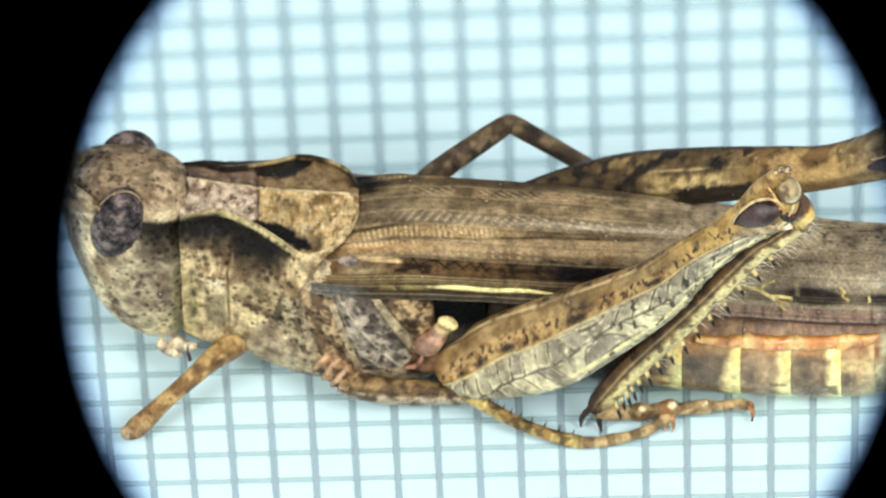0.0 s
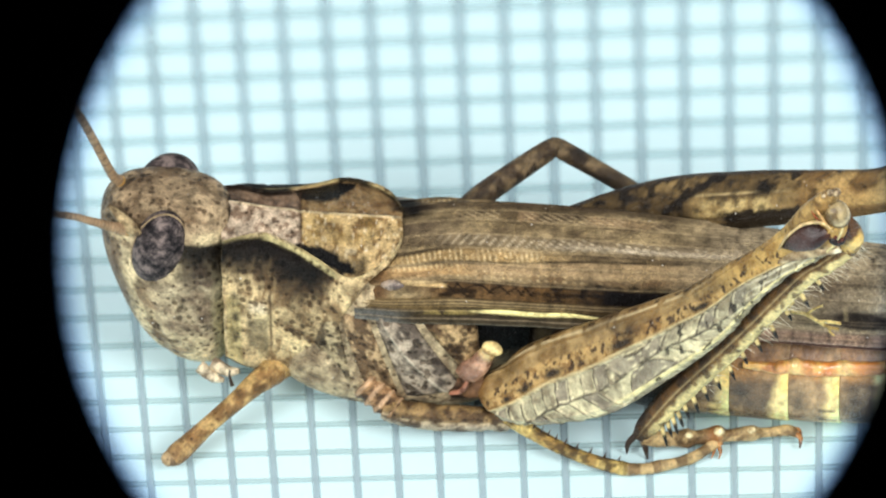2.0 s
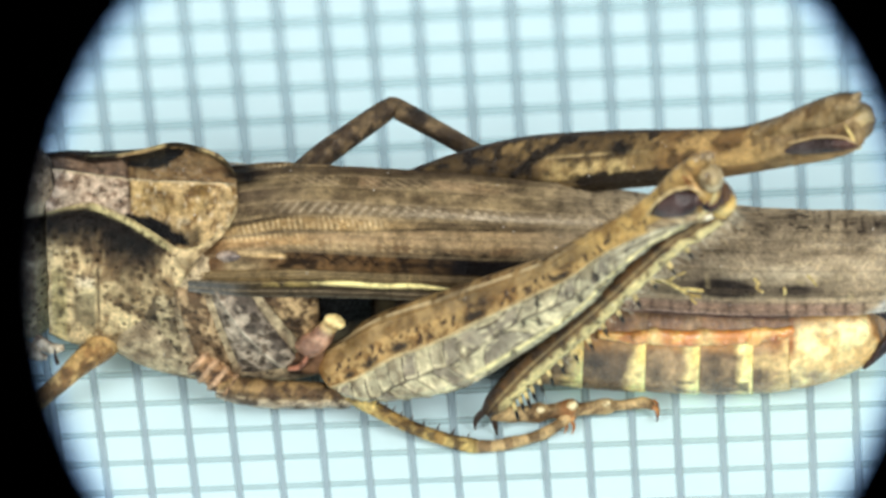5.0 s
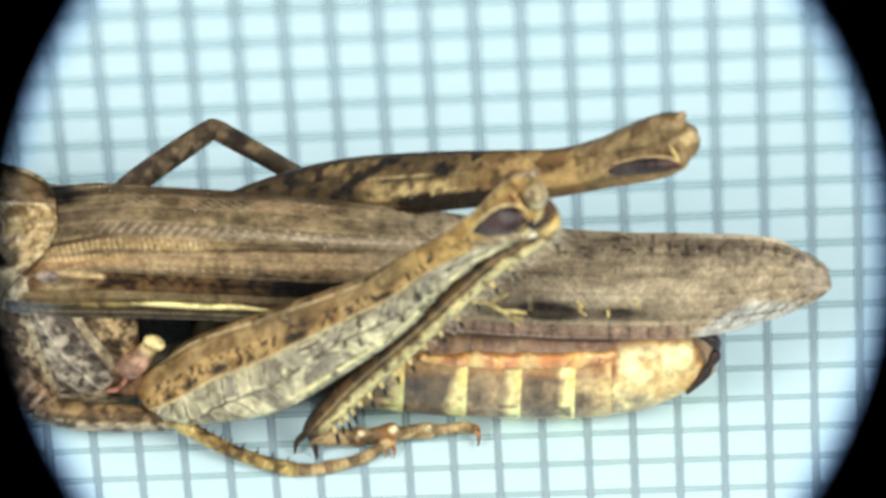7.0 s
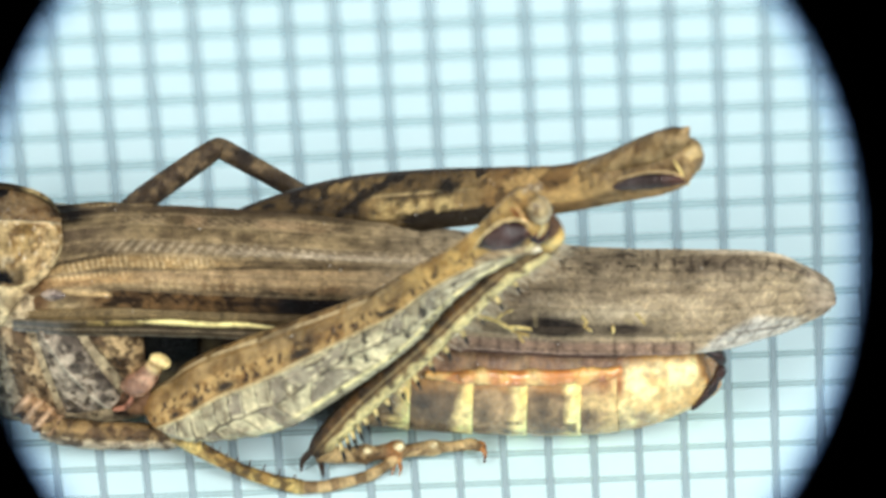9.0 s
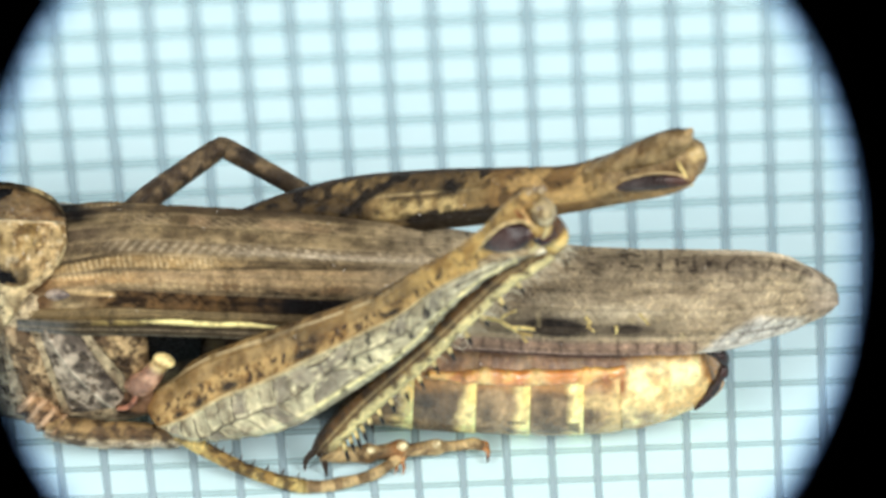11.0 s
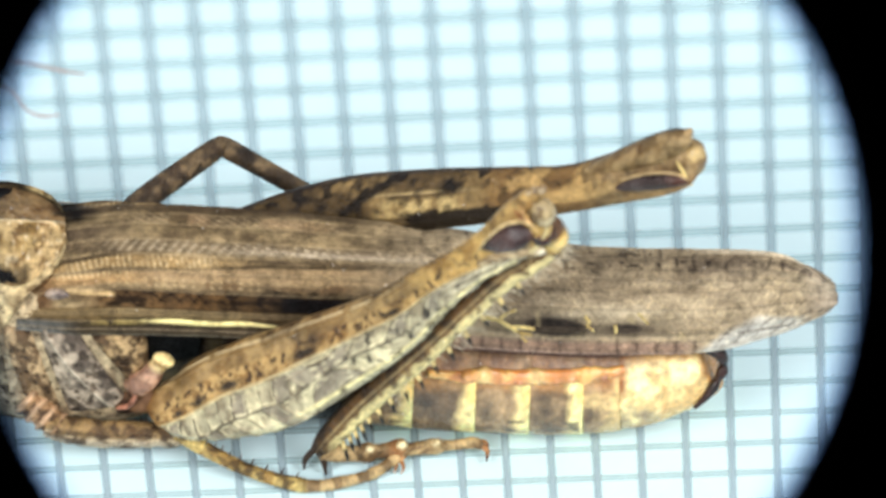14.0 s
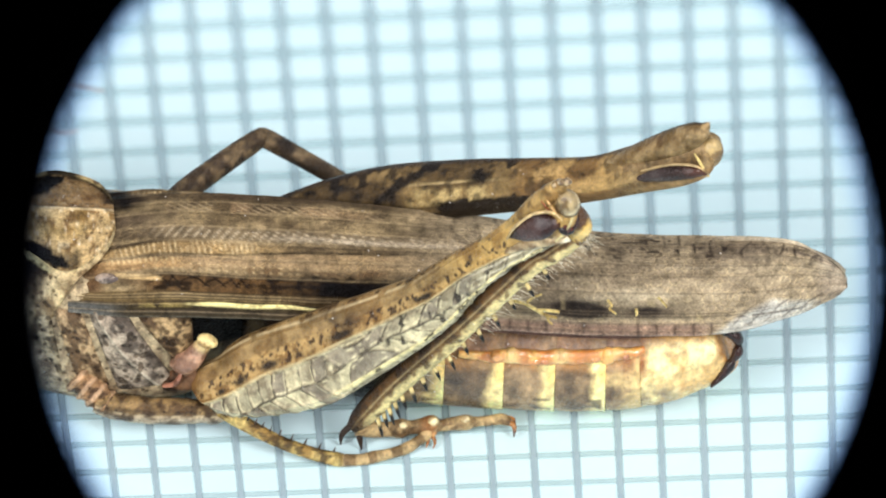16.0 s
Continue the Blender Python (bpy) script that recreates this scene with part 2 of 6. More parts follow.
def grain(p, size, seed=0):
    """Smooth value noise of 0 to 1 at the points p (in millimetres)."""
    q = np.asarray(p, float) / size + seed * 17.3
    i = np.floor(q).astype(np.int64)
    t = q - i
    t = t * t * (3 - 2 * t)

    def h(a, b, d):
        n = (a * 374761393 + b * 668265263 + d * 2147483647 + seed * 144269) & 0xFFFFFFFF
        n = ((n ^ (n >> 13)) * 1274126177) & 0xFFFFFFFF
        return ((n ^ (n >> 16)) & 0xFFFF) / 65535.0
    out = 0
    for a in (0, 1):
        for b in (0, 1):
            for d in (0, 1):
                w = (t[:, 0] if a else 1 - t[:, 0]) * (t[:, 1] if b else 1 - t[:, 1]) * (t[:, 2] if d else 1 - t[:, 2])
                out = out + w * h(i[:, 0] + a, i[:, 1] + b, i[:, 2] + d)
    return out


def clouds(p, size, seed=0):
    return 0.55 * grain(p, size, seed) + 0.28 * grain(p, size * 0.47, seed + 3) + 0.17 * grain(p, size * 0.21, seed + 5)


def step(x, a, b):
    t = np.clip((x - a) / (b - a), 0, 1)
    return t * t * (3 - 2 * t)


def band(x, a, b, soft):
    return step(x, a - soft, a + soft) * (1 - step(x, b - soft, b + soft))


def blend(col, other, amount):
    a = np.clip(np.asarray(amount, float), 0, 1)[:, None]
    return col * (1 - a) + np.asarray(other) * a


def base(n, colour):
    return np.tile(np.asarray(colour, float), (n, 1))


def paint(ob, fn, contrast=1.2):
    """Pigment for each point of a mesh: fn(along, around, places in mm) gives colours and pits."""
    me = ob.data
    n = len(me.vertices)
    co = np.empty(n * 3)
    me.vertices.foreach_get("co", co)
    co = co.reshape(-1, 3) / MM
    u, v = np.zeros(n), np.zeros(n)
    if "along" in me.attributes:
        me.attributes["along"].data.foreach_get("value", u)
        me.attributes["around"].data.foreach_get("value", v)
    col, pits = fn(u, v, co)
    if contrast != 1.0:   # deepens dark pigment and lifts pale pigment, hue kept
        grey = np.clip(col @ np.array([0.30, 0.55, 0.15]), 0.004, 1)
        col = col * ((grey / 0.30) ** (contrast - 1))[:, None]
    rgba = np.empty((n, 4))
    rgba[:, :3], rgba[:, 3] = np.clip(col, 0.002, 0.95), pits
    me.attributes.new("pigment", "FLOAT_COLOR", "POINT").data.foreach_set("color", rgba.ravel())
    return ob


def emboss(ob, fn):
    """Raises or sinks each point of a mesh along its normal: fn(along, around, places in mm) gives millimetres."""
    me = ob.data
    n = len(me.vertices)
    co, nor = np.empty(n * 3), np.empty(n * 3)
    me.vertices.foreach_get("co", co)
    me.vertex_normals.foreach_get("vector", nor)
    u, v = np.zeros(n), np.zeros(n)
    if "along" in me.attributes:
        me.attributes["along"].data.foreach_get("value", u)
        me.attributes["around"].data.foreach_get("value", v)
    lift = np.asarray(fn(u, v, co.reshape(-1, 3) / MM)) * MM
    me.vertices.foreach_set("co", (co.reshape(-1, 3) + nor.reshape(-1, 3) * lift[:, None]).ravel())
    me.update()
    return ob


def thing(name, label, category, **kw):
    return tagged(new(name), label, category, **kw)


def skin(bm, rings, close=True, cap0=True, cap1=True):
    """Joins rings of points into a skin, with UV: x along, y around."""
    uv = bm.loops.layers.uv.verify()
    for layer in ("along", "around"):
        if layer not in bm.verts.layers.float:
            bm.verts.layers.float.new(layer)
    pu, pv = bm.verts.layers.float["along"], bm.verts.layers.float["around"]
    n = len(rings[0])
    last = len(rings) - 1
    vs = []
    for i, ring in enumerate(rings):
        row = []
        for j, p in enumerate(ring):
            v = bm.verts.new(p)
            v[pu], v[pv] = i / last, j / (n if close else n - 1)
            row.append(v)
        vs.append(row)
    for i in range(last):
        for j in range(n if close else n - 1):
            k = (j + 1) % n
            f = bm.faces.new((vs[i][j], vs[i][k], vs[i + 1][k], vs[i + 1][j]))
            for loop, (a, b) in zip(f.loops, ((i, j), (i, j + 1), (i + 1, j + 1), (i + 1, j))):
                loop[uv].uv = (a / last, b / n)
    if close and cap0:
        bm.faces.new(list(reversed(vs[0])))
    if close and cap1:
        bm.faces.new(vs[-1])
    return vs


def spline(pts, n):
    """n points evenly along a smooth line through pts (of any width)."""
    pts = [np.array(p, float) for p in pts]
    ext = [2 * pts[0] - pts[1]] + pts + [2 * pts[-1] - pts[-2]]
    out = []
    for s in np.linspace(0, len(pts) - 1, n):
        i = min(int(s), len(pts) - 2)
        t = s - i
        a, b, c, d = ext[i:i + 4]
        out.append(0.5 * (2 * b + (c - a) * t + (2 * a - 5 * b + 4 * c - d) * t * t + (3 * b - a - 3 * c + d) * t ** 3))
    return out


def limb(stations, side=(0, -1, 0), n=16, steps=24, power=2.0):
    """A rounded limb; stations: (x, y, z, half width across, half width towards side)."""
    bm = bmesh.new()
    st = spline(stations, steps)
    rings = []
    for i, s in enumerate(st):
        a, b = st[max(i - 1, 0)], st[min(i + 1, len(st) - 1)]
        d = Vector(b[:3] - a[:3]).normalized()
        w = Vector(side) - d * d.dot(Vector(side))
        w.normalize()
        u = d.cross(w)
        ring = []
        for j in range(n):
            an = 2 * math.pi * j / n
            c, sn = math.cos(an), math.sin(an)
            c = math.copysign(abs(c) ** (2 / power), c)
            sn = math.copysign(abs(sn) ** (2 / power), sn)
            ring.append(Vector(s[:3]) + u * (c * max(s[3], 0.004)) + w * (sn * max(s[4], 0.004)))
        rings.append(ring)
    skin(bm, rings)
    return bm


def mid_y(x):
    """The body's middle plane, which runs slightly askew to the grid."""
    return -10.2 - 0.13 * (x + 4)


# ---- bench, paper and its ruling ----
def bench():
    bm = bmesh.new()
    bmesh.ops.create_cube(bm, size=1.0, matrix=Matrix.Translation((0, 0, -16.5)) @ Matrix.Diagonal((1400, 900, 30, 1)))
    bmesh.ops.bevel(bm, geom=bm.edges[:], offset=3, segments=3, affect="EDGES")
    ob = part("bench_top", bm, M_TABLE, None)
    return tagged(ob, "plain grey laboratory bench top", "bench", kind="structure")


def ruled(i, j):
    """Where the ruling's lines i and j cross; the grid is fanned out towards the back to fit the camera's view."""
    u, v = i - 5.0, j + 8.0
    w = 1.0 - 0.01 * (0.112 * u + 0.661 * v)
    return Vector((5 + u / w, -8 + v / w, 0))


def paper():
    bm = bmesh.new()
    a, b = np.linspace(-34, 44, 40), np.linspace(-44, 26, 36)
    rings = [[Vector((x, y, -0.004)) for y in b] for x in a]
    skin(bm, rings, close=False)
    bmesh.ops.reverse_faces(bm, faces=bm.faces[:])
    low = bmesh.ops.extrude_face_region(bm, geom=bm.faces[:])
    bmesh.ops.translate(bm, vec=(0, 0, -0.12), verts=[v for v in low["geom"] if isinstance(v, bmesh.types.BMVert)])
    bmesh.ops.recalc_face_normals(bm, faces=bm.faces[:])
    sheet = part("graph_paper", bm, M_PAPER, None)
    tagged(sheet, "pale blue paper ruled in millimetre squares, fanned out to fit the view", "paper")
    rnd = random.Random(4)
    for axis, lo, hi, width, mat in (("i", -24, 34, 0.078, M_LINE_A), ("j", -34, 11, 0.082, M_LINE_B)):
        for k in range(lo, hi + 1):
            bm = bmesh.new()
            rings = []
            ph = rnd.random() * 9
            soft = []
            for s in np.linspace(-29, 39, 60):
                y = k if axis == "j" else s - 8
                if (axis == "i" and not -38 <= y <= 12) or (axis == "j" and not -26 <= s <= 36):
                    continue
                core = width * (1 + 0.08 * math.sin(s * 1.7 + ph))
                # out-of-focus softness of the far ruling, put into the ink itself
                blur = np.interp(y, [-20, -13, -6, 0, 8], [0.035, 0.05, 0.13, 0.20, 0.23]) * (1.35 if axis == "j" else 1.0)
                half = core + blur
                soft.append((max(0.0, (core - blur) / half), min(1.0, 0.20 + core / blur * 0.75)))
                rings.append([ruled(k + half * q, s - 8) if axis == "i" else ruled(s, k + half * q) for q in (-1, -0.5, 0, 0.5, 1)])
            skin(bm, rings, close=False)
            bm.normal_update()
            if list(bm.faces)[0].normal.z < 0:
                bmesh.ops.reverse_faces(bm, faces=bm.faces[:])
            bmesh.ops.translate(bm, vec=(0, 0, 0.004 if axis == "i" else 0.002), verts=bm.verts)
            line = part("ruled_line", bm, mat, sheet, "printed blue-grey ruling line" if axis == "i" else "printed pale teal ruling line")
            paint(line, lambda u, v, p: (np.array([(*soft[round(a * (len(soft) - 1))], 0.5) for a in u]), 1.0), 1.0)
    return sheet


# ---- the microscope's tube with its field stop ----
def microscope_tube():
    tube = thing("microscope_tube", "matt black microscope tube with round field stop", "microscope")
    bm = bmesh.new()
    prof = [(7.05, 0.0), (7.12, 0.1), (7.7, 0.5), (12.8, 0.5), (12.8, 150.0), (13.8, 150.0), (13.8, -0.8), (13.4, -1.2), (7.5, -0.4), (7.12, -0.1)]
    rings = [[Vector((r * math.cos(a), r * math.sin(a), z)) for r, z in prof] for a in np.linspace(0, 2 * math.pi, 129)]
    skin(bm, [r + [r[0]] for r in rings], close=False)
    bmesh.ops.remove_doubles(bm, verts=bm.verts, dist=0.001)
    bmesh.ops.recalc_face_normals(bm, faces=bm.faces[:])
    part("barrel", bm, M_BLACK, tube, "matt black barrel with sharp inner stop")
    # added ring that darkens the field's edge as the vignette does
    bm = bmesh.new()
    rings = []
    for a in np.linspace(0, 2 * math.pi, 97):
        rings.append([Vector((r * math.cos(a), r * math.sin(a), 0.3)) for r in np.linspace(6.56, 7.22, 16)])
    skin(bm, rings, close=False)
    part("vignette_ring", bm, M_VIGNETTE, tube, "added ring tinted for the vignette and its blue fringe")
    return tube


# ---- the grasshopper ----
def head(bug):
    bm = bmesh.new()
    # level: height, front, back, half width
    lev = spline([(5.12, -4.65, -3.15, 0.38), (4.99, -5.02, -2.66, 0.82), (4.66, -5.32, -2.42, 1.10), (4.12, -5.44, -2.38, 1.23), (3.3, -5.36, -2.38, 1.42),
                  (2.4, -5.10, -2.40, 1.52), (1.7, -4.82, -2.42, 1.48), (1.15, -4.48, -2.45, 1.32), (0.75, -4.05, -2.55, 1.08), (0.5, -3.7, -2.8, 0.7)], 70)
    rings = []
    for z, x0, x1, w in lev:
        ring = []
        for j in range(72):
            a = 2 * math.pi * j / 72
            ca, sa = math.cos(a), math.sin(a)
            ca = math.copysign(abs(ca) ** 0.85, ca)
            sa = math.copysign(abs(sa) ** 0.8, sa)
            x = (x0 + x1) / 2 + ca * (x1 - x0) / 2
            # a groove below the eye and a hollow round the feeler's socket
            groove = 0.05 * math.exp(-((x + 4.35 + 0.22 * (z - 2.6)) / 0.07) ** 2) * max(0, min(1, (3.5 - z) / 0.4))
            ring.append((x, mid_y(x) + sa * (w - groove), z))
        rings.append(ring)
    skin(bm, rings)
    bmesh.ops.recalc_face_normals(bm, faces=bm.faces[:])
    ob = part("head", bm, M_SKIN, bug, "mottled grey-brown head with speckled crown")

    def tint(u, v, p):
        x, z = p[:, 0], p[:, 2]
        off = p[:, 1] - mid_y(x)
        m = clouds(p, 0.6, 1)
        fine = clouds(p, 0.28, 14)
        col = blend(base(len(p), rgb(230, 212, 168)), rgb(164, 142, 110), step(fine, 0.48, 0.66))
        col = blend(col, rgb(112, 96, 80), step(m, 0.56, 0.68) * 0.45)
        crown = step(z, 4.35, 4.55)
        col = blend(col, blend(base(len(p), rgb(184, 160, 126)), rgb(120, 98, 74), step(clouds(p, 0.35, 2) + 0.10 * step(-x, 3.8, 4.6), 0.42, 0.64)), crown * 0.9)
        col = blend(col, rgb(120, 96, 70), np.exp(-((z - 4.86 - 0.05 * np.sin(5 * x)) / 0.025) ** 2) * (off < 0) * 0.6)
        col = blend(col, rgb(224, 204, 160), band(z - 0.10 * (-3.0 - x), 4.27, 4.62, 0.08) * step(x, -3.5, -3.1) * 0.85)
        col = blend(col, rgb(62, 50, 40), band(z + 0.5 * (fine - 0.5), 3.35, 4.5, 0.22) * (1 - step(z, 4.27 - 0.18 * (x + 2.8), 4.33 - 0.18 * (x + 2.8))) * step(x, -3.85, -3.6) * (off < 0) * 0.9)
        col = blend(col, rgb(26, 20, 16), band(z + 0.6 * (fine - 0.5), 3.95, 4.6, 0.14) * (1 - step(z, 4.25 - 0.18 * (x + 2.8), 4.31 - 0.18 * (x + 2.8))) * step(x, -3.7, -3.5) * (off < 0) * 0.85)
        ray = np.abs(np.mod(np.arctan2(z - 3.9, x + 4.0) * 4.2 + 0.5 * fine, 1) - 0.5)
        cheek = band(z, 1.9, 3.5, 0.25) * band(x, -4.25, -2.9, 0.12)
        col = blend(col, rgb(104, 90, 80), cheek * 0.48)
        col = blend(col, rgb(214, 200, 164), cheek * np.exp(-(ray / 0.07) ** 2) * (0.4 + 0.8 * grain(p, 0.2, 17)) * 0.85)
        col = blend(col, rgb(118, 96, 78), step(-x - 0.22 * (z - 3.0), 4.75, 5.1) * (1 - crown) * 0.75)
        col = blend(col, rgb(212, 196, 146), band(x, -2.92, -2.60, 0.06) * (1 - step(z, 2.6, 3.2)) * 0.85)
        col = blend(col, rgb(52, 40, 32), band(x, -2.5, -2.2, 0.03))
        col = blend(col, rgb(78, 52, 36), np.exp(-(((x + 4.4 + 0.22 * (z - 2.6)) / 0.05) ** 2)) * (z < 3.4) * 0.7)
        return col, 0.70
    paint(ob, tint)
    for side in (-1, 1):
        m = Matrix.Translation((-4.10 + 0.11 * (side + 1), mid_y(-4.1) + (1.02 if side < 0 else 1.12) * side, 4.19 if side < 0 else 4.06)) @ Euler((0, radians(14), 0)).to_matrix().to_4x4()
        bm = bmesh.new()
        bmesh.ops.create_uvsphere(bm, u_segments=48, v_segments=32, radius=1.0)
        bm.transform(m @ Matrix.Diagonal((0.61 if side < 0 else 0.74, 0.48 if side < 0 else 0.56, 1.06 if side < 0 else 0.97, 1)))
        part("compound_eye", bm, M_EYE, ob, "dark brown oval compound eye")
        if side > 0:
            continue
        bm = bmesh.new()
        rings = []
        for a in np.linspace(0, 2 * math.pi, 49):
            ring = []
            for k in range(8):
                b = 2 * math.pi * k / 8
                ring.append(m @ Vector(((0.605 + 0.02 * math.cos(b)) * math.cos(a), side * (0.05 + 0.03 * math.sin(b)), (1.055 + 0.02 * math.cos(b)) * math.sin(a))))
            rings.append(ring)
        skin(bm, rings, cap0=False, cap1=False)
        paint(part("eye_rim", bm, M_SKIN, ob, "pale raised rim round the eye"), lambda u, v, p: (base(len(p), rgb(168, 146, 112)), 0.3))
    for rows, name in (([(-4.95, -10.1, 5.25, 0.14, 0.14), (-5.12, -10.3, 5.65, 0.11, 0.11), (-5.61, -10.7, 7.42, 0.10, 0.10), (-6.2, -11.1, 9.2, 0.09, 0.09), (-7.2, -11.8, 11.5, 0.05, 0.05)], "antenna"),
                       ([(-4.80, -11.1, 4.68, 0.17, 0.17), (-5.08, -11.25, 4.86, 0.13, 0.13), (-5.6, -11.55, 5.35, 0.095, 0.095), (-6.19, -11.85, 5.83, 0.085, 0.085), (-8.0, -12.8, 7.0, 0.05, 0.05)], "antenna")):
        bm = limb(rows, n=12, steps=140)
        an = part(name, bm, M_LEG, ob, "ringed brown antenna")
        paint(an, lambda u, v, p: (blend(blend(base(len(p), rgb(176, 146, 112)), rgb(205, 160, 90), 1 - step(u, 0.03, 0.10)), rgb(96, 74, 58), (np.mod(u * 30, 1) > 0.78) * 0.55 * step(u, 0.05, 0.1)), 0.1))
    # a ridge of the brow before the near eye
    paint(part("brow_ridge", limb([(-5.22, -10.75, 5.10, 0.05, 0.05), (-4.98, -10.98, 4.96, 0.14, 0.10), (-4.72, -11.22, 4.80, 0.18, 0.12), (-4.5, -11.36, 4.74, 0.06, 0.05)], n=16, steps=20), M_SKIN, ob),
          lambda u, v, p: (blend(base(len(p), rgb(192, 170, 128)), rgb(140, 118, 88), step(clouds(p, 0.18, 15), 0.45, 0.62)), 0.4))
    for rows in ([(-3.3, -11.75, 0.95, 0.16, 0.14), (-3.0, -11.95, 0.80, 0.13, 0.12), (-2.75, -12.05, 0.78, 0.06, 0.06)],
                 [(-3.0, -11.7, 1.0, 0.18, 0.14), (-2.65, -11.9, 0.92, 0.14, 0.12), (-2.4, -12.0, 1.0, 0.07, 0.07)]):
        paint(part("palp", limb(rows, n=12, steps=16), M_SKIN, ob, "small pale mouth palp"), lambda u, v, p: (blend(base(len(p), rgb(222, 206, 174)), rgb(156, 136, 112), step(clouds(p, 0.2), 0.46, 0.62)), 0.3))
    return ob


PRONOTUM = [  # x, top, half width of the disc, drop of its edge, half width of the lobes, lower edge
    (-2.68, 4.76, 1.06, 0.28, 1.55, 1.25), (-2.2, 4.71, 0.92, 0.16, 1.64, 1.05), (-1.65, 4.64, 0.74, 0.12, 1.70, 1.0), (-0.95, 4.58, 1.02, 0.18, 1.78, 1.1),
    (-0.4, 4.54, 1.36, 0.26, 1.86, 1.7), (0.05, 4.54, 1.66, 0.36, 1.92, 2.9), (0.45, 4.54, 1.66, 0.36, 1.80, 3.78), (0.95, 4.54, 1.32, 0.22, 1.42, 4.15), (1.25, 4.54, 0.95, 0.12, 1.02, 4.28), (1.45, 4.52, 0.45, 0.04, 0.5, 4.34)]


def pronotum(bug):
    bm = bmesh.new()
    st = spline(PRONOTUM, 190)
    rings = []
    for x, top, wc, drop, wl, low in st:
        zc = top - drop
        h = zc - low
        groove = 0.045 * math.exp(-((x + 0.86) / 0.05) ** 2)
        lobe_groove = 0.045 * math.exp(-((x + 1.62) / 0.045) ** 2) + 0.03 * math.exp(-((x + 2.52) / 0.05) ** 2)
        ctrl = [(0, top + 0.08 - groove), (0.05, top + 0.06 - groove), (wc * 0.12, top - groove), (wc * 0.6, top - drop * 0.55 - groove), (wc - 0.06, zc - 0.03), (wc, zc + 0.04), (wc + 0.06, zc - 0.05),
                (wc + (wl - wc) * 0.5 - lobe_groove, zc - 0.16 * min(h, 1.5)), (wl - 0.05 - lobe_groove, zc - 0.35 * h), (wl - lobe_groove, zc - 0.6 * h), (wl - 0.05, zc - 0.85 * h), (wl - 0.15, low)]
        half = [tuple(q) for q in spline(ctrl, 72)]
        inner = [(max(w - 0.08, 0), z - 0.06) for w, z in half[::6]]
        prof = [(-w, z) for w, z in reversed(half)] + half[1:] + [(w, z) for w, z in reversed(inner)] + [(-w, z) for w, z in inner[1:]]
        slim = float(np.interp(x, [-2.7, -1.7], [0.76, 1.0]))
        rings.append([(x + 0.02 * math.sin(9 * z), mid_y(x) + (w * slim if w > 0 else w), z) for w, z in prof])
    skin(bm, rings)
    bmesh.ops.recalc_face_normals(bm, faces=bm.faces[:])
    ob = part("pronotum", bm, M_SKIN, bug, "saddle-shaped neck shield with black wedges")

    def tint(u, v, p):
        x, z = p[:, 0], p[:, 2]
        off = np.abs(p[:, 1] - mid_y(x))
        xs = [r[0] for r in PRONOTUM]
        wc = np.interp(x, xs, [r[2] for r in PRONOTUM])
        zc = np.interp(x, xs, [r[1] - r[3] for r in PRONOTUM])
        m = clouds(p, 0.55, 4)
        disc = step(wc - off, -0.02, 0.02)
        lobe = blend(base(len(p), rgb(216, 192, 144)), rgb(150, 124, 88), step(clouds(p, 0.22, 5), 0.42, 0.62))
        lobe = blend(lobe, rgb(226, 208, 158), step(m, 0.55, 0.68) * 0.6)
        lobe = blend(lobe, rgb(124, 102, 72), step(clouds(p, 0.9, 3), 0.50, 0.60) * step(x, -1.5, -0.9) * 0.4)
        sink = zc - z + 0.55 * (clouds(p, 0.40, 6) - 0.5) + 0.25 * (grain(p * np.array([1.6, 1.6, 0.4]), 0.12, 13) - 0.5)
        fade = np.interp(x, [-2.6, -2.2, -1.2, -0.4, 0.0], [0.55, 0.75, 0.95, 0.75, 0.35])
        lobe = blend(lobe, rgb(70, 52, 36), (1 - step(sink, fade * 0.8, fade * 1.5)) * (1 - step(x, -0.5, 0.1)) * 0.8)
        lobe = blend(lobe, rgb(20, 15, 12), (1 - step(sink, fade * 0.35, fade)) * (1 - step(x, -0.5, 0.1)) * 0.96)
        lobe = blend(lobe, rgb(206, 190, 132), band(x, -2.62, -2.3, 0.05) * (1 - step(z, 3.0, 3.5)) * 0.6)
        lobe = blend(lobe, rgb(40, 30, 24), np.exp(-((x + 2.42) / 0.09) ** 2) * step(np.sin(z * 9.5 + 1.0) + 0.5 * (grain(p, 0.2, 16) - 0.5), 0.35, 0.7) * band(z, 1.9, 3.4, 0.1) * 0.85)
        lobe = blend(lobe, rgb(70, 50, 36), np.exp(-((x + 1.62) / 0.03) ** 2) * band(z, 1.9, 3.6, 0.1) * 0.85)
        lobe = blend(lobe, rgb(128, 116, 88), band(x, -2.15, -1.68, 0.06) * band(z, 1.75, 2.75, 0.10) * 0.8)
        lobe = blend(lobe, rgb(226, 212, 180), band(x, -2.10, -1.70, 0.06) * band(z, 2.9, 3.2, 0.08) * 0.6)
        lobe = blend(lobe, rgb(96, 70, 48), np.exp(-((z - 2.35 + 0.55 * (x + 0.8)) / 0.10) ** 2) * band(x, -1.4, 0.2, 0.2) * 0.75)
        lobe = blend(lobe, rgb(218, 194, 142), np.exp(-((z - 2.05 + 0.55 * (x + 0.8)) / 0.10) ** 2) * band(x, -1.4, 0.2, 0.2) * 0.5)
        front = blend(base(len(p), rgb(206, 186, 160)), rgb(146, 122, 100), step(clouds(p, 0.14, 8), 0.46, 0.64))
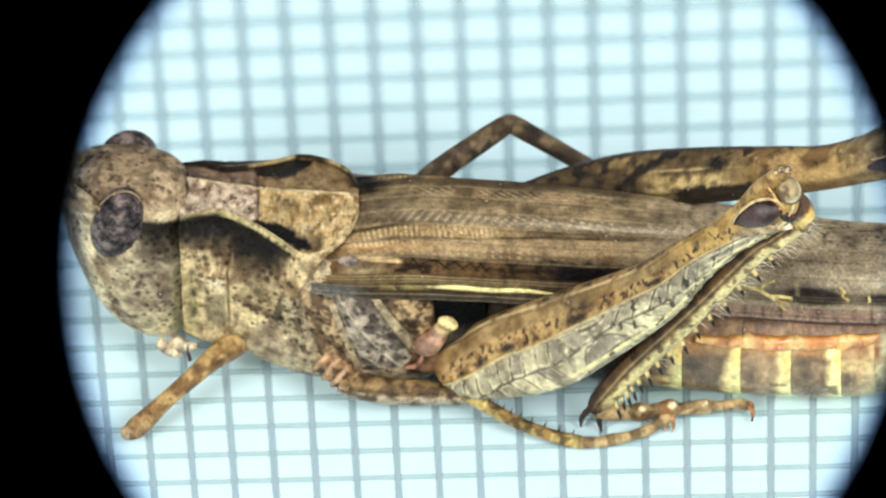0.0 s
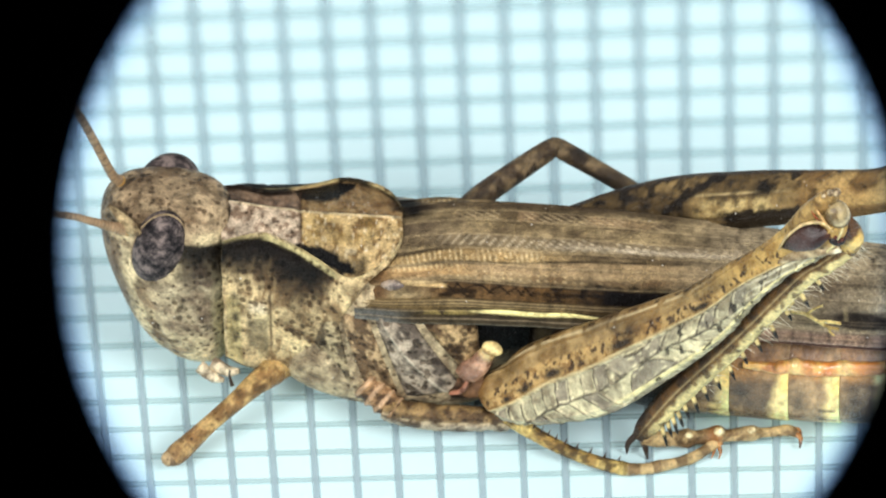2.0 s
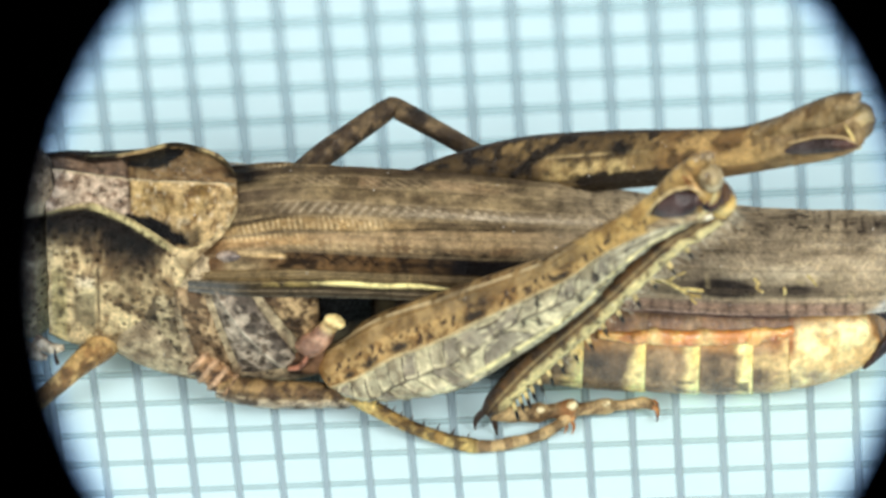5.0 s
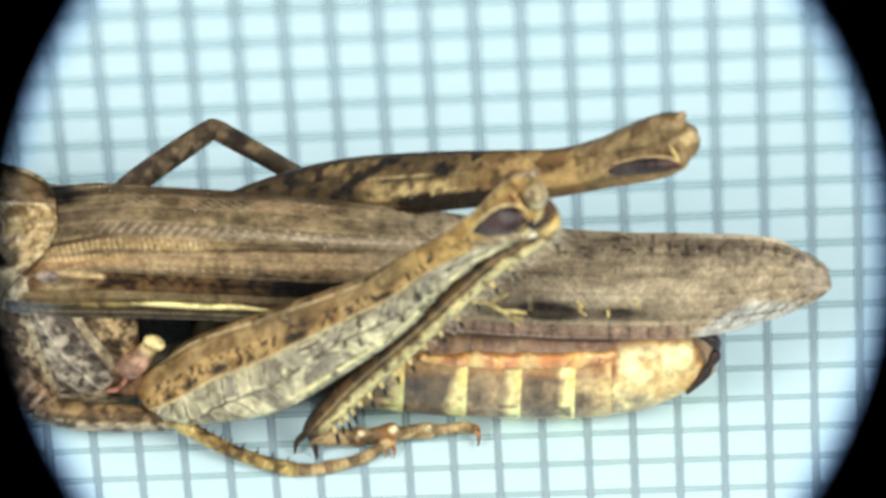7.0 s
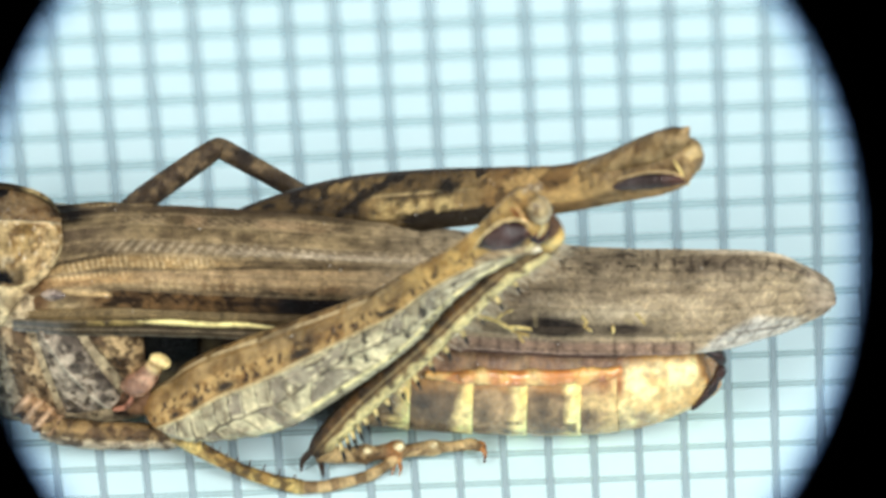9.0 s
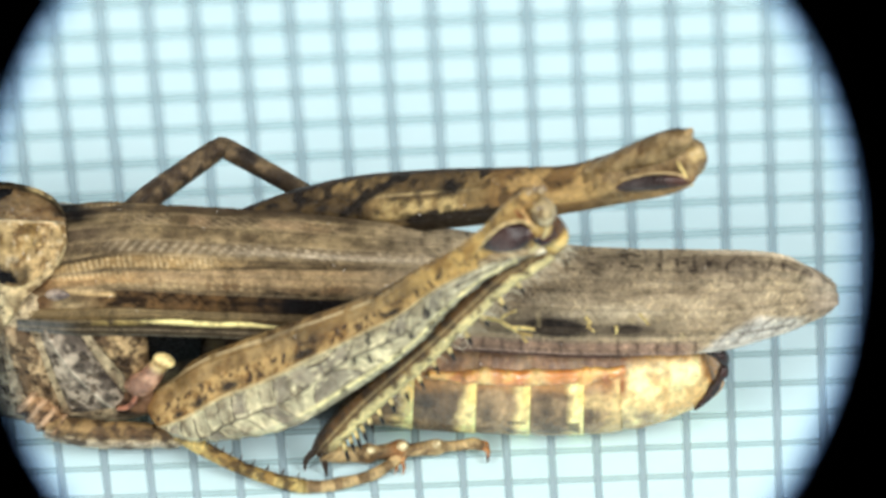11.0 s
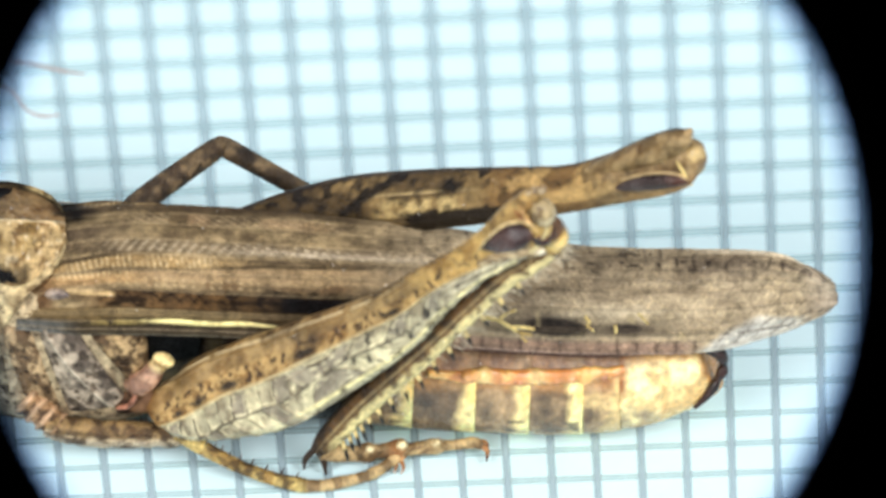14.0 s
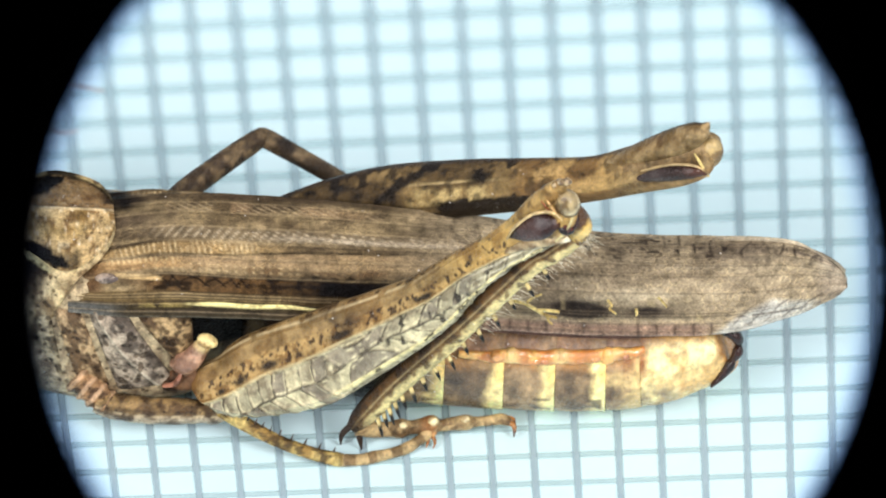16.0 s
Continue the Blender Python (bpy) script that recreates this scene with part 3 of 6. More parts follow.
        front = blend(front, blend(base(len(p), rgb(148, 118, 92)), rgb(100, 78, 60), step(clouds(p, 0.2, 18), 0.44, 0.62)), (p[:, 1] > mid_y(x)) * 0.85)
        rear = blend(base(len(p), rgb(206, 178, 126)), rgb(142, 112, 72), step(clouds(p, 0.15, 9), 0.44, 0.66))
        rear = blend(rear, rgb(176, 146, 70), step(clouds(p, 0.7, 10), 0.5, 0.65) * 0.25)
        rear = blend(rear, rgb(230, 214, 176), (grain(p, 0.09, 11) > 0.74) * 0.6)
        rear = blend(rear, rgb(122, 88, 52), (p[:, 1] > mid_y(x)) * (0.35 + 0.5 * m))
        d = blend(front, rear, step(x, -0.88, -0.84))
        far = p[:, 1] > mid_y(x)
        lo = np.where(far, np.interp(x, [-1.02, -0.86, -0.7, 0.0, 0.3, 0.5], [0.97, 0.54, 0.40, 0.42, 0.70, 0.99]), np.interp(x, [-1.05, -0.86, -0.5, -0.1, 0.22, 0.42], [0.97, 0.76, 0.68, 0.66, 0.74, 0.99]))
        black = step(off / wc + 0.13 * (clouds(p, 0.22, 7) - 0.5), lo - 0.03, lo + 0.03) * step(0.955 - off / wc, 0, 0.02) * step(x, -1.08, -0.98)
        d = blend(d, rgb(84, 72, 50), (1 - far) * band(off / wc, 0.70, 0.96, 0.05) * band(x, 0.25, 0.6, 0.08) * (0.4 + m) * 0.8)
        d = blend(d, rgb(12, 9, 8), black)
        d = blend(d, rgb(36, 27, 22), far * step(off / wc, 0.66, 0.84) * (1 - step(x, -1.1, -0.95)) * 0.9)
        d = blend(d, rgb(40, 30, 24), far * step(off / wc + 0.2 * (m - 0.5), 0.80, 0.95) * step(x, 0.35, 0.6) * 0.85)
        d = blend(d, rgb(74, 52, 38), np.exp(-((x + 0.86) / 0.03) ** 2) * 0.8)
        d = blend(d, rgb(214, 196, 156), step(0.06 - off, 0, 0.03) * 0.6)
        col = blend(lobe, d, disc)
        col = blend(col, rgb(196, 180, 128), np.exp(-((off - wc) / 0.038) ** 2) * 0.75)
        col = blend(col, rgb(24, 18, 15), far * step(off - wc, -0.10, -0.03) * (1 - band(x, -1.1, 0.0, 0.08)) * (1 - step(x, 0.6, 0.9)) * 0.92)
        col = blend(col, rgb(206, 196, 142), band(off - wc, -0.01, 0.12, 0.02) * step(zc - z, 0.0, 0.03) * band(x, -1.7, -0.1, 0.15) * 0.8)
        col = blend(col, rgb(40, 32, 28), step(x, 1.1, 1.35) * (p[:, 1] > mid_y(x) + 0.3) * 0.8)
        return col, 0.68 - 0.26 * disc + 0.12 * disc * (x < -0.86)
    paint(ob, tint)
    return ob


THORAX = [(-2.2, 1.2, 1.0, 4.2), (-1.0, 1.6, 0.6, 4.25), (0.2, 1.95, 0.10, 4.1), (1.4, 2.1, 0.02, 3.95), (2.8, 2.02, 0.15, 3.85), (3.6, 1.6, 0.4, 3.7), (4.4, 1.2, 0.6, 3.4)]


def flank(x, z, out=0.0):
    """A place on the near flank of the thorax."""
    xs = [r[0] for r in THORAX]
    w, lo, hi = [np.interp(x, xs, [r[k] for r in THORAX]) for k in (1, 2, 3)]
    q = min(1.0, abs((z - (lo + hi) / 2) / ((hi - lo) / 2)))
    return Vector((x, mid_y(x) - w * (1 - q ** 3.8) ** (1 / 3.8) - out, z))


def thorax(bug):
    st = [(x, mid_y(x), (lo + hi) / 2, (hi - lo) / 2, w) for x, w, lo, hi in THORAX]
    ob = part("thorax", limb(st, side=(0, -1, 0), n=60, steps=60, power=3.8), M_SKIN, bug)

    def tint(u, v, p):
        col = blend(base(len(p), rgb(204, 184, 146)), rgb(138, 118, 92), step(clouds(p, 0.22, 12), 0.42, 0.62))
        # dark hollow behind the flank plates: its shade is painted black here
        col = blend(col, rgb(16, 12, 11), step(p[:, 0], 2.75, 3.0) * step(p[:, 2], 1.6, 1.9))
        return col, 0.6
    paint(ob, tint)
    # plates of the flank: corners as (x, height): upper front, upper rear, lower rear, lower front
    plates = [((-0.60, 3.0), (-0.12, 3.15), (0.44, 0.62), (-0.95, 0.42), rgb(186, 168, 130), rgb(116, 100, 76), 0.85),
              ((-0.06, 3.25), (0.62, 3.25), (1.28, 1.05), (0.49, 0.95), rgb(200, 170, 128), rgb(118, 94, 68), 0.85),
              ((0.70, 3.35), (1.60, 3.35), (2.74, 1.30), (1.42, 0.92), rgb(186, 170, 148), rgb(110, 98, 86), 0.95),
              ((1.70, 3.40), (3.08, 3.30), (3.14, 2.20), (2.90, 1.62), rgb(196, 166, 120), rgb(112, 88, 62), 0.8)]
    for n, (a, b, d, e, light, dark, pit) in enumerate(plates):
        bm = bmesh.new()
        rings = []
        for s in np.linspace(0, 1, 36):
            ring = []
            for t in np.linspace(0, 1, 36):
                x = (a[0] * (1 - s) + b[0] * s) * (1 - t) + (e[0] * (1 - s) + d[0] * s) * t
                z = (a[1] * (1 - s) + b[1] * s) * (1 - t) + (e[1] * (1 - s) + d[1] * s) * t
                lift = 0.14 * (1 - (2 * s - 1) ** 6) ** 0.5 * (1 - (2 * t - 1) ** 6) ** 0.5
                if n == 2:
                    lift += 0.05 * math.exp(-((s - 0.18 - 0.55 * t) / 0.05) ** 2) + 0.06 * math.sin(math.pi * s)
                ring.append(flank(x, z, lift - 0.02))
            rings.append(ring)
        skin(bm, rings, close=False)
        plate = part("flank_plate", bm, M_SKIN, ob, ("olive-grey", "pinkish tan", "grey dark-spotted", "tan")[n] + " pitted flank plate")

        def plate_tint(u, v, p, light=light, dark=dark, n=n, pit=pit):
            col = blend(base(len(p), light), dark, step(clouds(p, 0.26, 20 + n), 0.42, 0.60))
            if n == 2:
                col = blend(col, rgb(206, 194, 170), np.exp(-((u - 0.18 - 0.55 * v) / 0.035) ** 2) * 0.8)
            rim = np.minimum(np.minimum(u, 1 - u), np.minimum(v, 1 - v))
            col = blend(col, rgb(62, 48, 40), (1 - step(rim, 0.0, 0.05)) * 0.7)
            return col, pit
        paint(plate, plate_tint)
    # wrinkled joints of the middle leg, and the pink hinge of the hind leg
    rows = []
    for k, t in enumerate(np.linspace(0, 1, 13)):
        swell = 1 + (0.16 if k % 3 == 1 else -0.06)
        rows.append((0.45 + 0.80 * t, -12.85 - 0.42 * t, 1.30 - 0.62 * t, (0.34 - 0.05 * t) * swell, (0.28 + 0.02 * t) * swell))
    paint(part("middle_coxa", limb(rows, n=30, steps=60), M_SKIN, ob, "wrinkled pinkish tan base of the middle leg"), lambda u, v, p: (blend(blend(base(len(p), rgb(184, 144, 104)), rgb(104, 80, 60), step(clouds(p, 0.24, 31), 0.40, 0.58)), rgb(226, 192, 154), step(np.sin(u * 8 * math.pi + 0.6 + 2 * (grain(p, 0.3, 32) - 0.5)), 0.3, 0.8) * 0.6), 0.4))
    bm = limb([(2.62, -13.15, 1.90, 0.10, 0.1), (2.85, -13.28, 1.96, 0.30, 0.22), (3.08, -13.36, 2.20, 0.27, 0.2), (3.22, -13.38, 2.48, 0.22, 0.18), (3.33, -13.4, 2.66, 0.18, 0.17), (3.38, -13.4, 2.80, 0.13, 0.12), (3.40, -13.4, 2.88, 0.05, 0.05)], n=24, steps=40)
    hinge = paint(part("leg_hinge", bm, M_GLOSS, ob, "pink fleshy hinge with cream tip"), lambda u, v, p: (blend(blend(blend(base(len(p), rgb(158, 116, 92)), rgb(198, 154, 124), step(clouds(p, 0.2, 40), 0.45, 0.6)), rgb(92, 58, 40), step(p[:, 0] - 0.55 * (p[:, 2] - 2.0), 3.12, 3.3) * (1 - step(u, 0.5, 0.62)) * 0.8), blend(base(len(p), rgb(222, 196, 136)), rgb(176, 138, 88), step(clouds(p, 0.16, 42), 0.5, 0.62)), step(u, 0.50, 0.66)), 0.0))
    bm = bmesh.new()
    bmesh.ops.create_uvsphere(bm, u_segments=30, v_segments=20, radius=1.0)
    bm.transform(Matrix.Translation((3.42, -13.44, 2.80)) @ Euler((0, radians(24), 0)).to_matrix().to_4x4() @ Matrix.Diagonal((0.25, 0.18, 0.15, 1)))
    cap = part("hinge_cap", bm, M_GLOSS, hinge, "cream cap leaning over the hinge")
    emboss(cap, lambda u, v, p: 0.08 * (clouds(p, 0.3, 43) - 0.5))
    paint(cap, lambda u, v, p: (blend(blend(base(len(p), rgb(236, 212, 146)), rgb(190, 152, 92), step(clouds(p, 0.16, 42), 0.48, 0.62)), rgb(110, 74, 44), 1 - step(p[:, 2] + 0.45 * (p[:, 0] - 3.42), 2.62, 2.74)), 0.0))
    bm = limb([(2.42, -13.28, 1.30, 0.03, 0.05), (2.65, -13.36, 1.42, 0.06, 0.07), (2.78, -13.4, 1.62, 0.06, 0.07), (2.82, -13.38, 1.87, 0.03, 0.05)], n=14, steps=24)
    paint(part("joint_rim", bm, M_GLOSS, ob, "pink rim of the hind leg socket"), lambda u, v, p: (blend(base(len(p), rgb(176, 118, 92)), rgb(120, 76, 56), step(clouds(p, 0.15, 46), 0.45, 0.6)), 0.0))
    bm = limb([(2.5, -12.9, 1.2, 0.3, 0.3), (2.95, -13.05, 1.35, 0.36, 0.3), (3.5, -13.2, 1.45, 0.3, 0.25)], n=18, steps=14)
    paint(part("hind_coxa", bm, M_SKIN, ob), lambda u, v, p: (blend(base(len(p), rgb(132, 96, 68)), rgb(66, 46, 34), step(clouds(p, 0.3, 41), 0.42, 0.6)), 0.4))
    return ob


def abdomen(bug):
    root = new("abdomen")
    root.parent = bug
    edges = [3.4, 4.9, 6.3, 7.7, 8.98, 10.32, 11.48, 12.62, 13.4, 15.30]
    prof = spline([(3.4, 0.75, 0.6, 2.6), (5.0, 1.0, 0.4, 2.8), (7.0, 1.62, 0.16, 3.08), (9.0, 1.74, 0.06, 3.05), (12.0, 1.70, 0.04, 3.0), (13.6, 1.50, 0.22, 2.9), (14.6, 1.20, 0.62, 2.74), (15.15, 0.90, 1.0, 2.64), (15.5, 0.5, 1.5, 2.5)], 200)
    xs = [p[0] for p in prof]

    def at(x, k=1.0):
        w, lo, hi = [np.interp(x, xs, [p[i] for p in prof]) for i in (1, 2, 3)]
        return (x, mid_y(x) - 0.27, (lo + hi) / 2, (hi - lo) / 2 * k, w * k)
    for i in range(9):
        a, b = edges[i], edges[i + 1]
        st = [at(a + (b - a) * s, 1 + 0.008 * s - 0.008 * max(0, 0.16 - s) / 0.16 + 0.012 * math.sin(math.pi * s)) for s in np.linspace(0, 1, 16)]
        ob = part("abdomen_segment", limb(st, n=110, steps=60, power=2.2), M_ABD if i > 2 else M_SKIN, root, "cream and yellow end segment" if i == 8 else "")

        def tint(u, v, p, i=i):
            high = p[:, 2]
            m = clouds(p, 0.45, 50)
            fine = clouds(p, 0.14, 57)
            col = blend(base(len(p), rgb(184, 154, 114)), rgb(132, 108, 82), step(m, 0.38, 0.62))
            col = blend(col, rgb(74, 60, 52), np.exp(-((u - 0.22) / 0.16) ** 2 - ((high - 1.55) / 0.38) ** 2) * (0.5 + m) * 0.66)
            col = blend(col, rgb(206, 172, 116), (1 - step(high + 0.3 * (m - 0.5), 0.30, 0.62)) * 0.55)
            col = blend(col, rgb(216, 158, 92), step(high + 0.4 * (m - 0.5), 1.95, 2.25) * 0.75)
            if i < 8:
                wide = np.interp(high, [0.3, 1.2, 1.9, 2.4], [0.66, 0.72, 0.82, 0.86]) if i in (3, 4) else np.interp(high, [0.3, 1.2, 1.9, 2.4], [0.70, 0.73, 0.75, 0.66])
                ragged = wide + 0.16 * (grain(p, 0.2, 51) - 0.5)
                col = blend(col, rgb(252, 228, 156, 0.98), step(u, ragged - 0.12, ragged + 0.12) * (1 - 0.5 * (i == 7)))
                col = blend(col, rgb(240, 196, 96), step(u, 0.80, 0.92) * band(high, 1.7, 2.2, 0.2) * 0.55)
                streak = step(grain(p * np.array([0.22, 1, 1]), 0.13, 53), 0.62, 0.74) * step(u, 0.55, 0.66) * (1 - step(u, 0.90, 0.97)) * (1 - step(high, 1.3, 1.7))
                col = blend(col, rgb(80, 64, 50), streak * 0.75)
            # shade of the cavity under the wing, put into the colour
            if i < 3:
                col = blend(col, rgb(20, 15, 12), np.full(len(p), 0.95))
            if i == 7:
                col = blend(col, rgb(232, 200, 138), step(m + 0.25 * (u - 0.5), 0.36, 0.54) * 0.8)
                col = blend(col, rgb(86, 54, 40), np.exp(-((u - 0.12) / 0.12) ** 2 - ((high - 1.25) / 0.22) ** 2) * 0.7)
                col = blend(col, rgb(164, 86, 40), np.exp(-((u - 0.70) / 0.20) ** 2 - ((high - 2.35) / 0.35) ** 2) * 0.85)
            if i == 8:
                col = blend(base(len(p), rgb(252, 230, 164, 0.98)), rgb(206, 162, 100), step(m, 0.50, 0.66) * 0.75)
                col = blend(col, rgb(212, 146, 74), np.exp(-((u - 0.50 - 0.10 * (high - 1.6)) / 0.04) ** 2) * (grain(p, 0.3, 58) > 0.3) * 0.45)
                col = blend(col, rgb(150, 126, 104), (1 - step(u + 0.2 * (m - 0.5), 0.22, 0.60)) * step(m, 0.30, 0.52) * (1 - step(high - 0.3 * u, 1.2, 1.8)) * 0.85)
                col = blend(col, rgb(232, 190, 120), step(clouds(p, 0.5, 59), 0.52, 0.62) * 0.5)
                col = blend(col, rgb(176, 98, 46), np.exp(-((u - 0.03) / 0.06) ** 2) * step(high, 1.6, 2.1) * (0.4 + 0.9 * m))
                col = blend(col, rgb(150, 112, 82), step(high + 0.4 * (m - 0.5), 2.30, 2.55) * (1 - step(u + 0.3 * (fine - 0.5), 0.10, 0.45)) * 0.85)
                col = blend(col, rgb(188, 118, 40), np.maximum(step(high + 0.3 * (u - 0.5), 2.40, 2.62), step(u, 0.94, 0.99)) * 0.8)
            else:
                rust = band(high, 2.34 + 0.3 * (grain(p, 0.4, 54) - 0.5), 3.2, 0.10) * step(p[:, 0], 8.2, 8.8)
                col = blend(col, blend(base(len(p), rgb(138, 108, 84)), rgb(178, 142, 108), step(clouds(p, 0.25, 52), 0.46, 0.62)), np.clip(rust, 0, 1) * 0.9)
            col = blend(col, col * 0.72, step(fine, 0.54, 0.66) * 0.6)
            return col, 0.05
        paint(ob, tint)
        emboss(ob, lambda u, v, p: 0.035 * (clouds(p, 0.4, 56) - 0.45) + 0.02 * np.sin(u * math.pi))
    # the wet orange fold along the flank
    line = [(9.1, -13.80, 2.40), (9.7, -13.88, 2.36), (10.25, -13.96, 2.40), (10.8, -13.99, 2.36), (11.4, -14.06, 2.42), (12.0, -14.07, 2.40), (12.5, -14.09, 2.46), (13.0, -14.05, 2.42), (13.3, -14.0, 2.46)]
    fold = part("flank_fold", limb([(x, y, z, 0.07 + 0.14 * math.sin(math.pi * (k + 0.3) / 9), 0.06 + 0.11 * math.sin(math.pi * (k + 0.3) / 9)) for k, (x, y, z) in enumerate(line)], n=24, steps=140), M_WET, root, "wet shiny orange fold along the flank")
    emboss(fold, lambda u, v, p: 0.16 * (clouds(p, 0.42, 116) - 0.5))

    def fold_tint(u, v, p):
        near = np.min(np.abs(p[:, 0][:, None] - np.array([10.28, 11.42, 12.5])[None, :]), axis=1)
        col = blend(base(len(p), rgb(222, 138, 52)), rgb(246, 190, 96), step(clouds(p, 0.22, 117), 0.46, 0.62))
        return blend(col, rgb(252, 214, 140), np.exp(-(near / 0.18) ** 2) * 0.8), 0.0
    paint(fold, fold_tint)
    # beads at the band tops, others added where the fold's highlights lie
    for x, z, rx, rz, hue in ((9.95, 2.42, 0.16, 0.10, rgb(232, 168, 96)), (10.28, 2.46, 0.15, 0.16, rgb(248, 206, 126)), (10.75, 2.34, 0.26, 0.09, rgb(226, 152, 78)), (11.05, 2.35, 0.16, 0.09, rgb(214, 132, 60)), (11.42, 2.44, 0.14, 0.16, rgb(248, 206, 126)),
                              (11.85, 2.38, 0.18, 0.09, rgb(222, 144, 72)), (12.15, 2.40, 0.15, 0.10, rgb(228, 158, 86)), (12.46, 2.42, 0.18, 0.19, rgb(248, 186, 96)), (12.85, 2.44, 0.13, 0.09, rgb(206, 122, 56))):
        bm = bmesh.new()
        bmesh.ops.create_uvsphere(bm, u_segments=24, v_segments=16, radius=1.0)
        y = float(np.interp(x, [q[0] for q in line], [q[1] for q in line])) - 0.01
        bm.transform(Matrix.Translation((x, y, z)) @ Matrix.Diagonal((rx, 0.18, rz * 1.25, 1)))
        bead = part("bead", bm, M_WET, fold, "shiny bead shaped to catch highlights")
        emboss(bead, lambda u, v, p: 0.06 * (clouds(p, 0.2, 44) - 0.5))
        paint(bead, lambda u, v, p, hue=hue: (blend(base(len(p), hue), rgb(210, 126, 52), step(clouds(p, 0.2, 45), 0.56, 0.68) * 0.6), 0.0))
    for rows in ([(15.10, -13.7, 2.70, 0.10, 0.12), (15.34, -13.72, 2.60, 0.13, 0.17), (15.46, -13.72, 2.42, 0.13, 0.17), (15.49, -13.72, 2.24, 0.06, 0.08)],
                 [(15.48, -13.74, 2.24, 0.07, 0.10), (15.46, -13.76, 2.08, 0.13, 0.16), (15.36, -13.80, 1.88, 0.08, 0.12), (15.27, -13.84, 1.70, 0.12, 0.14), (15.06, -13.90, 1.42, 0.08, 0.10), (14.85, -13.96, 1.2, 0.03, 0.05)]):
        paint(part("tail_valve", limb(rows, n=16, steps=22), M_GLOSS, root, "dark brown pointed tail valve"), lambda u, v, p: (blend(base(len(p), rgb(66, 34, 28)), rgb(34, 22, 24), step(clouds(p, 0.2, 60), 0.4, 0.6)), 0.0))
    return root


def tegmen(bug, side):
    bm = bmesh.new()
    # x, then (offset from the middle, height) of inner edge, ridge and lower edge
    st = spline([(0.30, 0.55, 4.05, -1.25, 3.92, -1.98, 3.22), (1.5, 0.62, 4.36, -1.34, 4.22, -2.12, 3.26), (2.8, 0.62, 4.62, -1.36, 4.42, -2.12, 3.34), (5.0, 0.60, 4.72, -1.40, 4.42, -2.10, 3.36), (9.0, 0.50, 4.55, -1.30, 4.40, -2.0, 3.28),
                 (12.5, 0.42, 4.24, -1.10, 4.22, -1.80, 3.08), (15.0, 0.28, 4.42, -0.90, 4.14, -1.52, 3.04), (16.6, 0.05, 4.62, -0.6, 4.05, -1.0, 3.17), (17.35, -0.10, 4.34, -0.38, 3.86, -0.64, 3.30), (17.74, -0.16, 4.00, -0.28, 3.74, -0.45, 3.42), (17.94, -0.255, 3.66, -0.265, 3.62, -0.275, 3.58)], 440)
    rings = []
    lines = (0.08, 0.17, 0.28, 0.37, 0.465, 0.605, 0.772, 0.80, 0.87, 0.945)
    for i, (x, o0, z0, o1, z1, o2, z2) in enumerate(st):
        top = spline([(o0, z0), ((o0 + o1) / 2, (z0 + z1) / 2 + 0.16), (o1, z1), ((o1 + o2) / 2 - 0.10, (z1 + z2) / 2 + 0.02), (o2, z2)], 108)
        outer = []
        for k, (o, z) in enumerate(top):
            w = k / 107
            lift = sum(0.022 * math.exp(-((w - q) / 0.007) ** 2) for q in lines) - (0.03 * math.exp(-((w - 0.62) / 0.03) ** 2) if x < 8 else 0)
            lift += 0.012 * math.sin(2.1 * x + 5 * w) + 0.01 * math.sin(5.3 * x - 9 * w)
            outer.append((o - lift * 0.5, z + lift))
        prof = outer + [(o * 0.985 + 0.02, z - 0.05) for o, z in reversed(outer[::9])]
        narrow = float(np.interp(x, [1, 6, 12], [0.85, 0.6, 0.3])) if side > 0 else 1.0
        rings.append([(x, mid_y(x) - side * o * narrow, z - (0.07 if side > 0 else 0)) for o, z in prof])
    n = len(rings[0])
    skin(bm, rings)
    bmesh.ops.recalc_face_normals(bm, faces=bm.faces[:])
    ob = part("forewing", bm, M_WING, bug, "grey-brown veined forewing folded along the back")

    if side < 0:
        boss = part("wing_root", limb([(0.95, mid_y(1.0) - 1.50, 3.86, 0.06, 0.05), (1.12, mid_y(1.1) - 1.56, 3.90, 0.14, 0.12), (1.32, mid_y(1.3) - 1.58, 3.92, 0.13, 0.11), (1.52, mid_y(1.5) - 1.58, 3.90, 0.05, 0.05)], n=18, steps=18), M_GLOSS, ob, "shiny greyish knob at the wing root")
        paint(boss, lambda u, v, p: (blend(base(len(p), rgb(176, 158, 140)), rgb(104, 90, 84), step(clouds(p, 0.14, 66), 0.45, 0.6)), 0.0))

    def tint(u, v, p):
        x = p[:, 0]
        w = np.clip(v * n / 107, 0, 1)
        m = clouds(p * np.array([0.35, 1, 1]), 0.5, 70)
        col = blend(base(len(p), rgb(178, 158, 122)), rgb(116, 100, 76), step(m, 0.38, 0.68))
        rear = step(x, 7.0, 10.0)
        front = 1 - rear
        fine = clouds(p * np.array([0.5, 1, 1]), 0.22, 86)
        col = blend(col, rgb(84, 70, 58), step(fine, 0.52, 0.68) * front * 0.5)
        col = blend(col, rgb(92, 80, 70), band(w, 0.17, 0.36, 0.03) * (1 - step(x, 2.0, 3.6)) * 0.55)
        col = blend(col, rgb(70, 56, 46), (1 - step(w, 0.03, 0.07)) * front * 0.7)
        # pinkish upper field with patches of pale slanted veins
        col = blend(col, rgb(178, 150, 116), band(w, 0.08, 0.17, 0.015) * band(x, 2.2, 7.0, 0.6) * step(grain(p * np.array([1, 0.2, 0.2]), 0.55, 87), 0.35, 0.5) * 0.7)
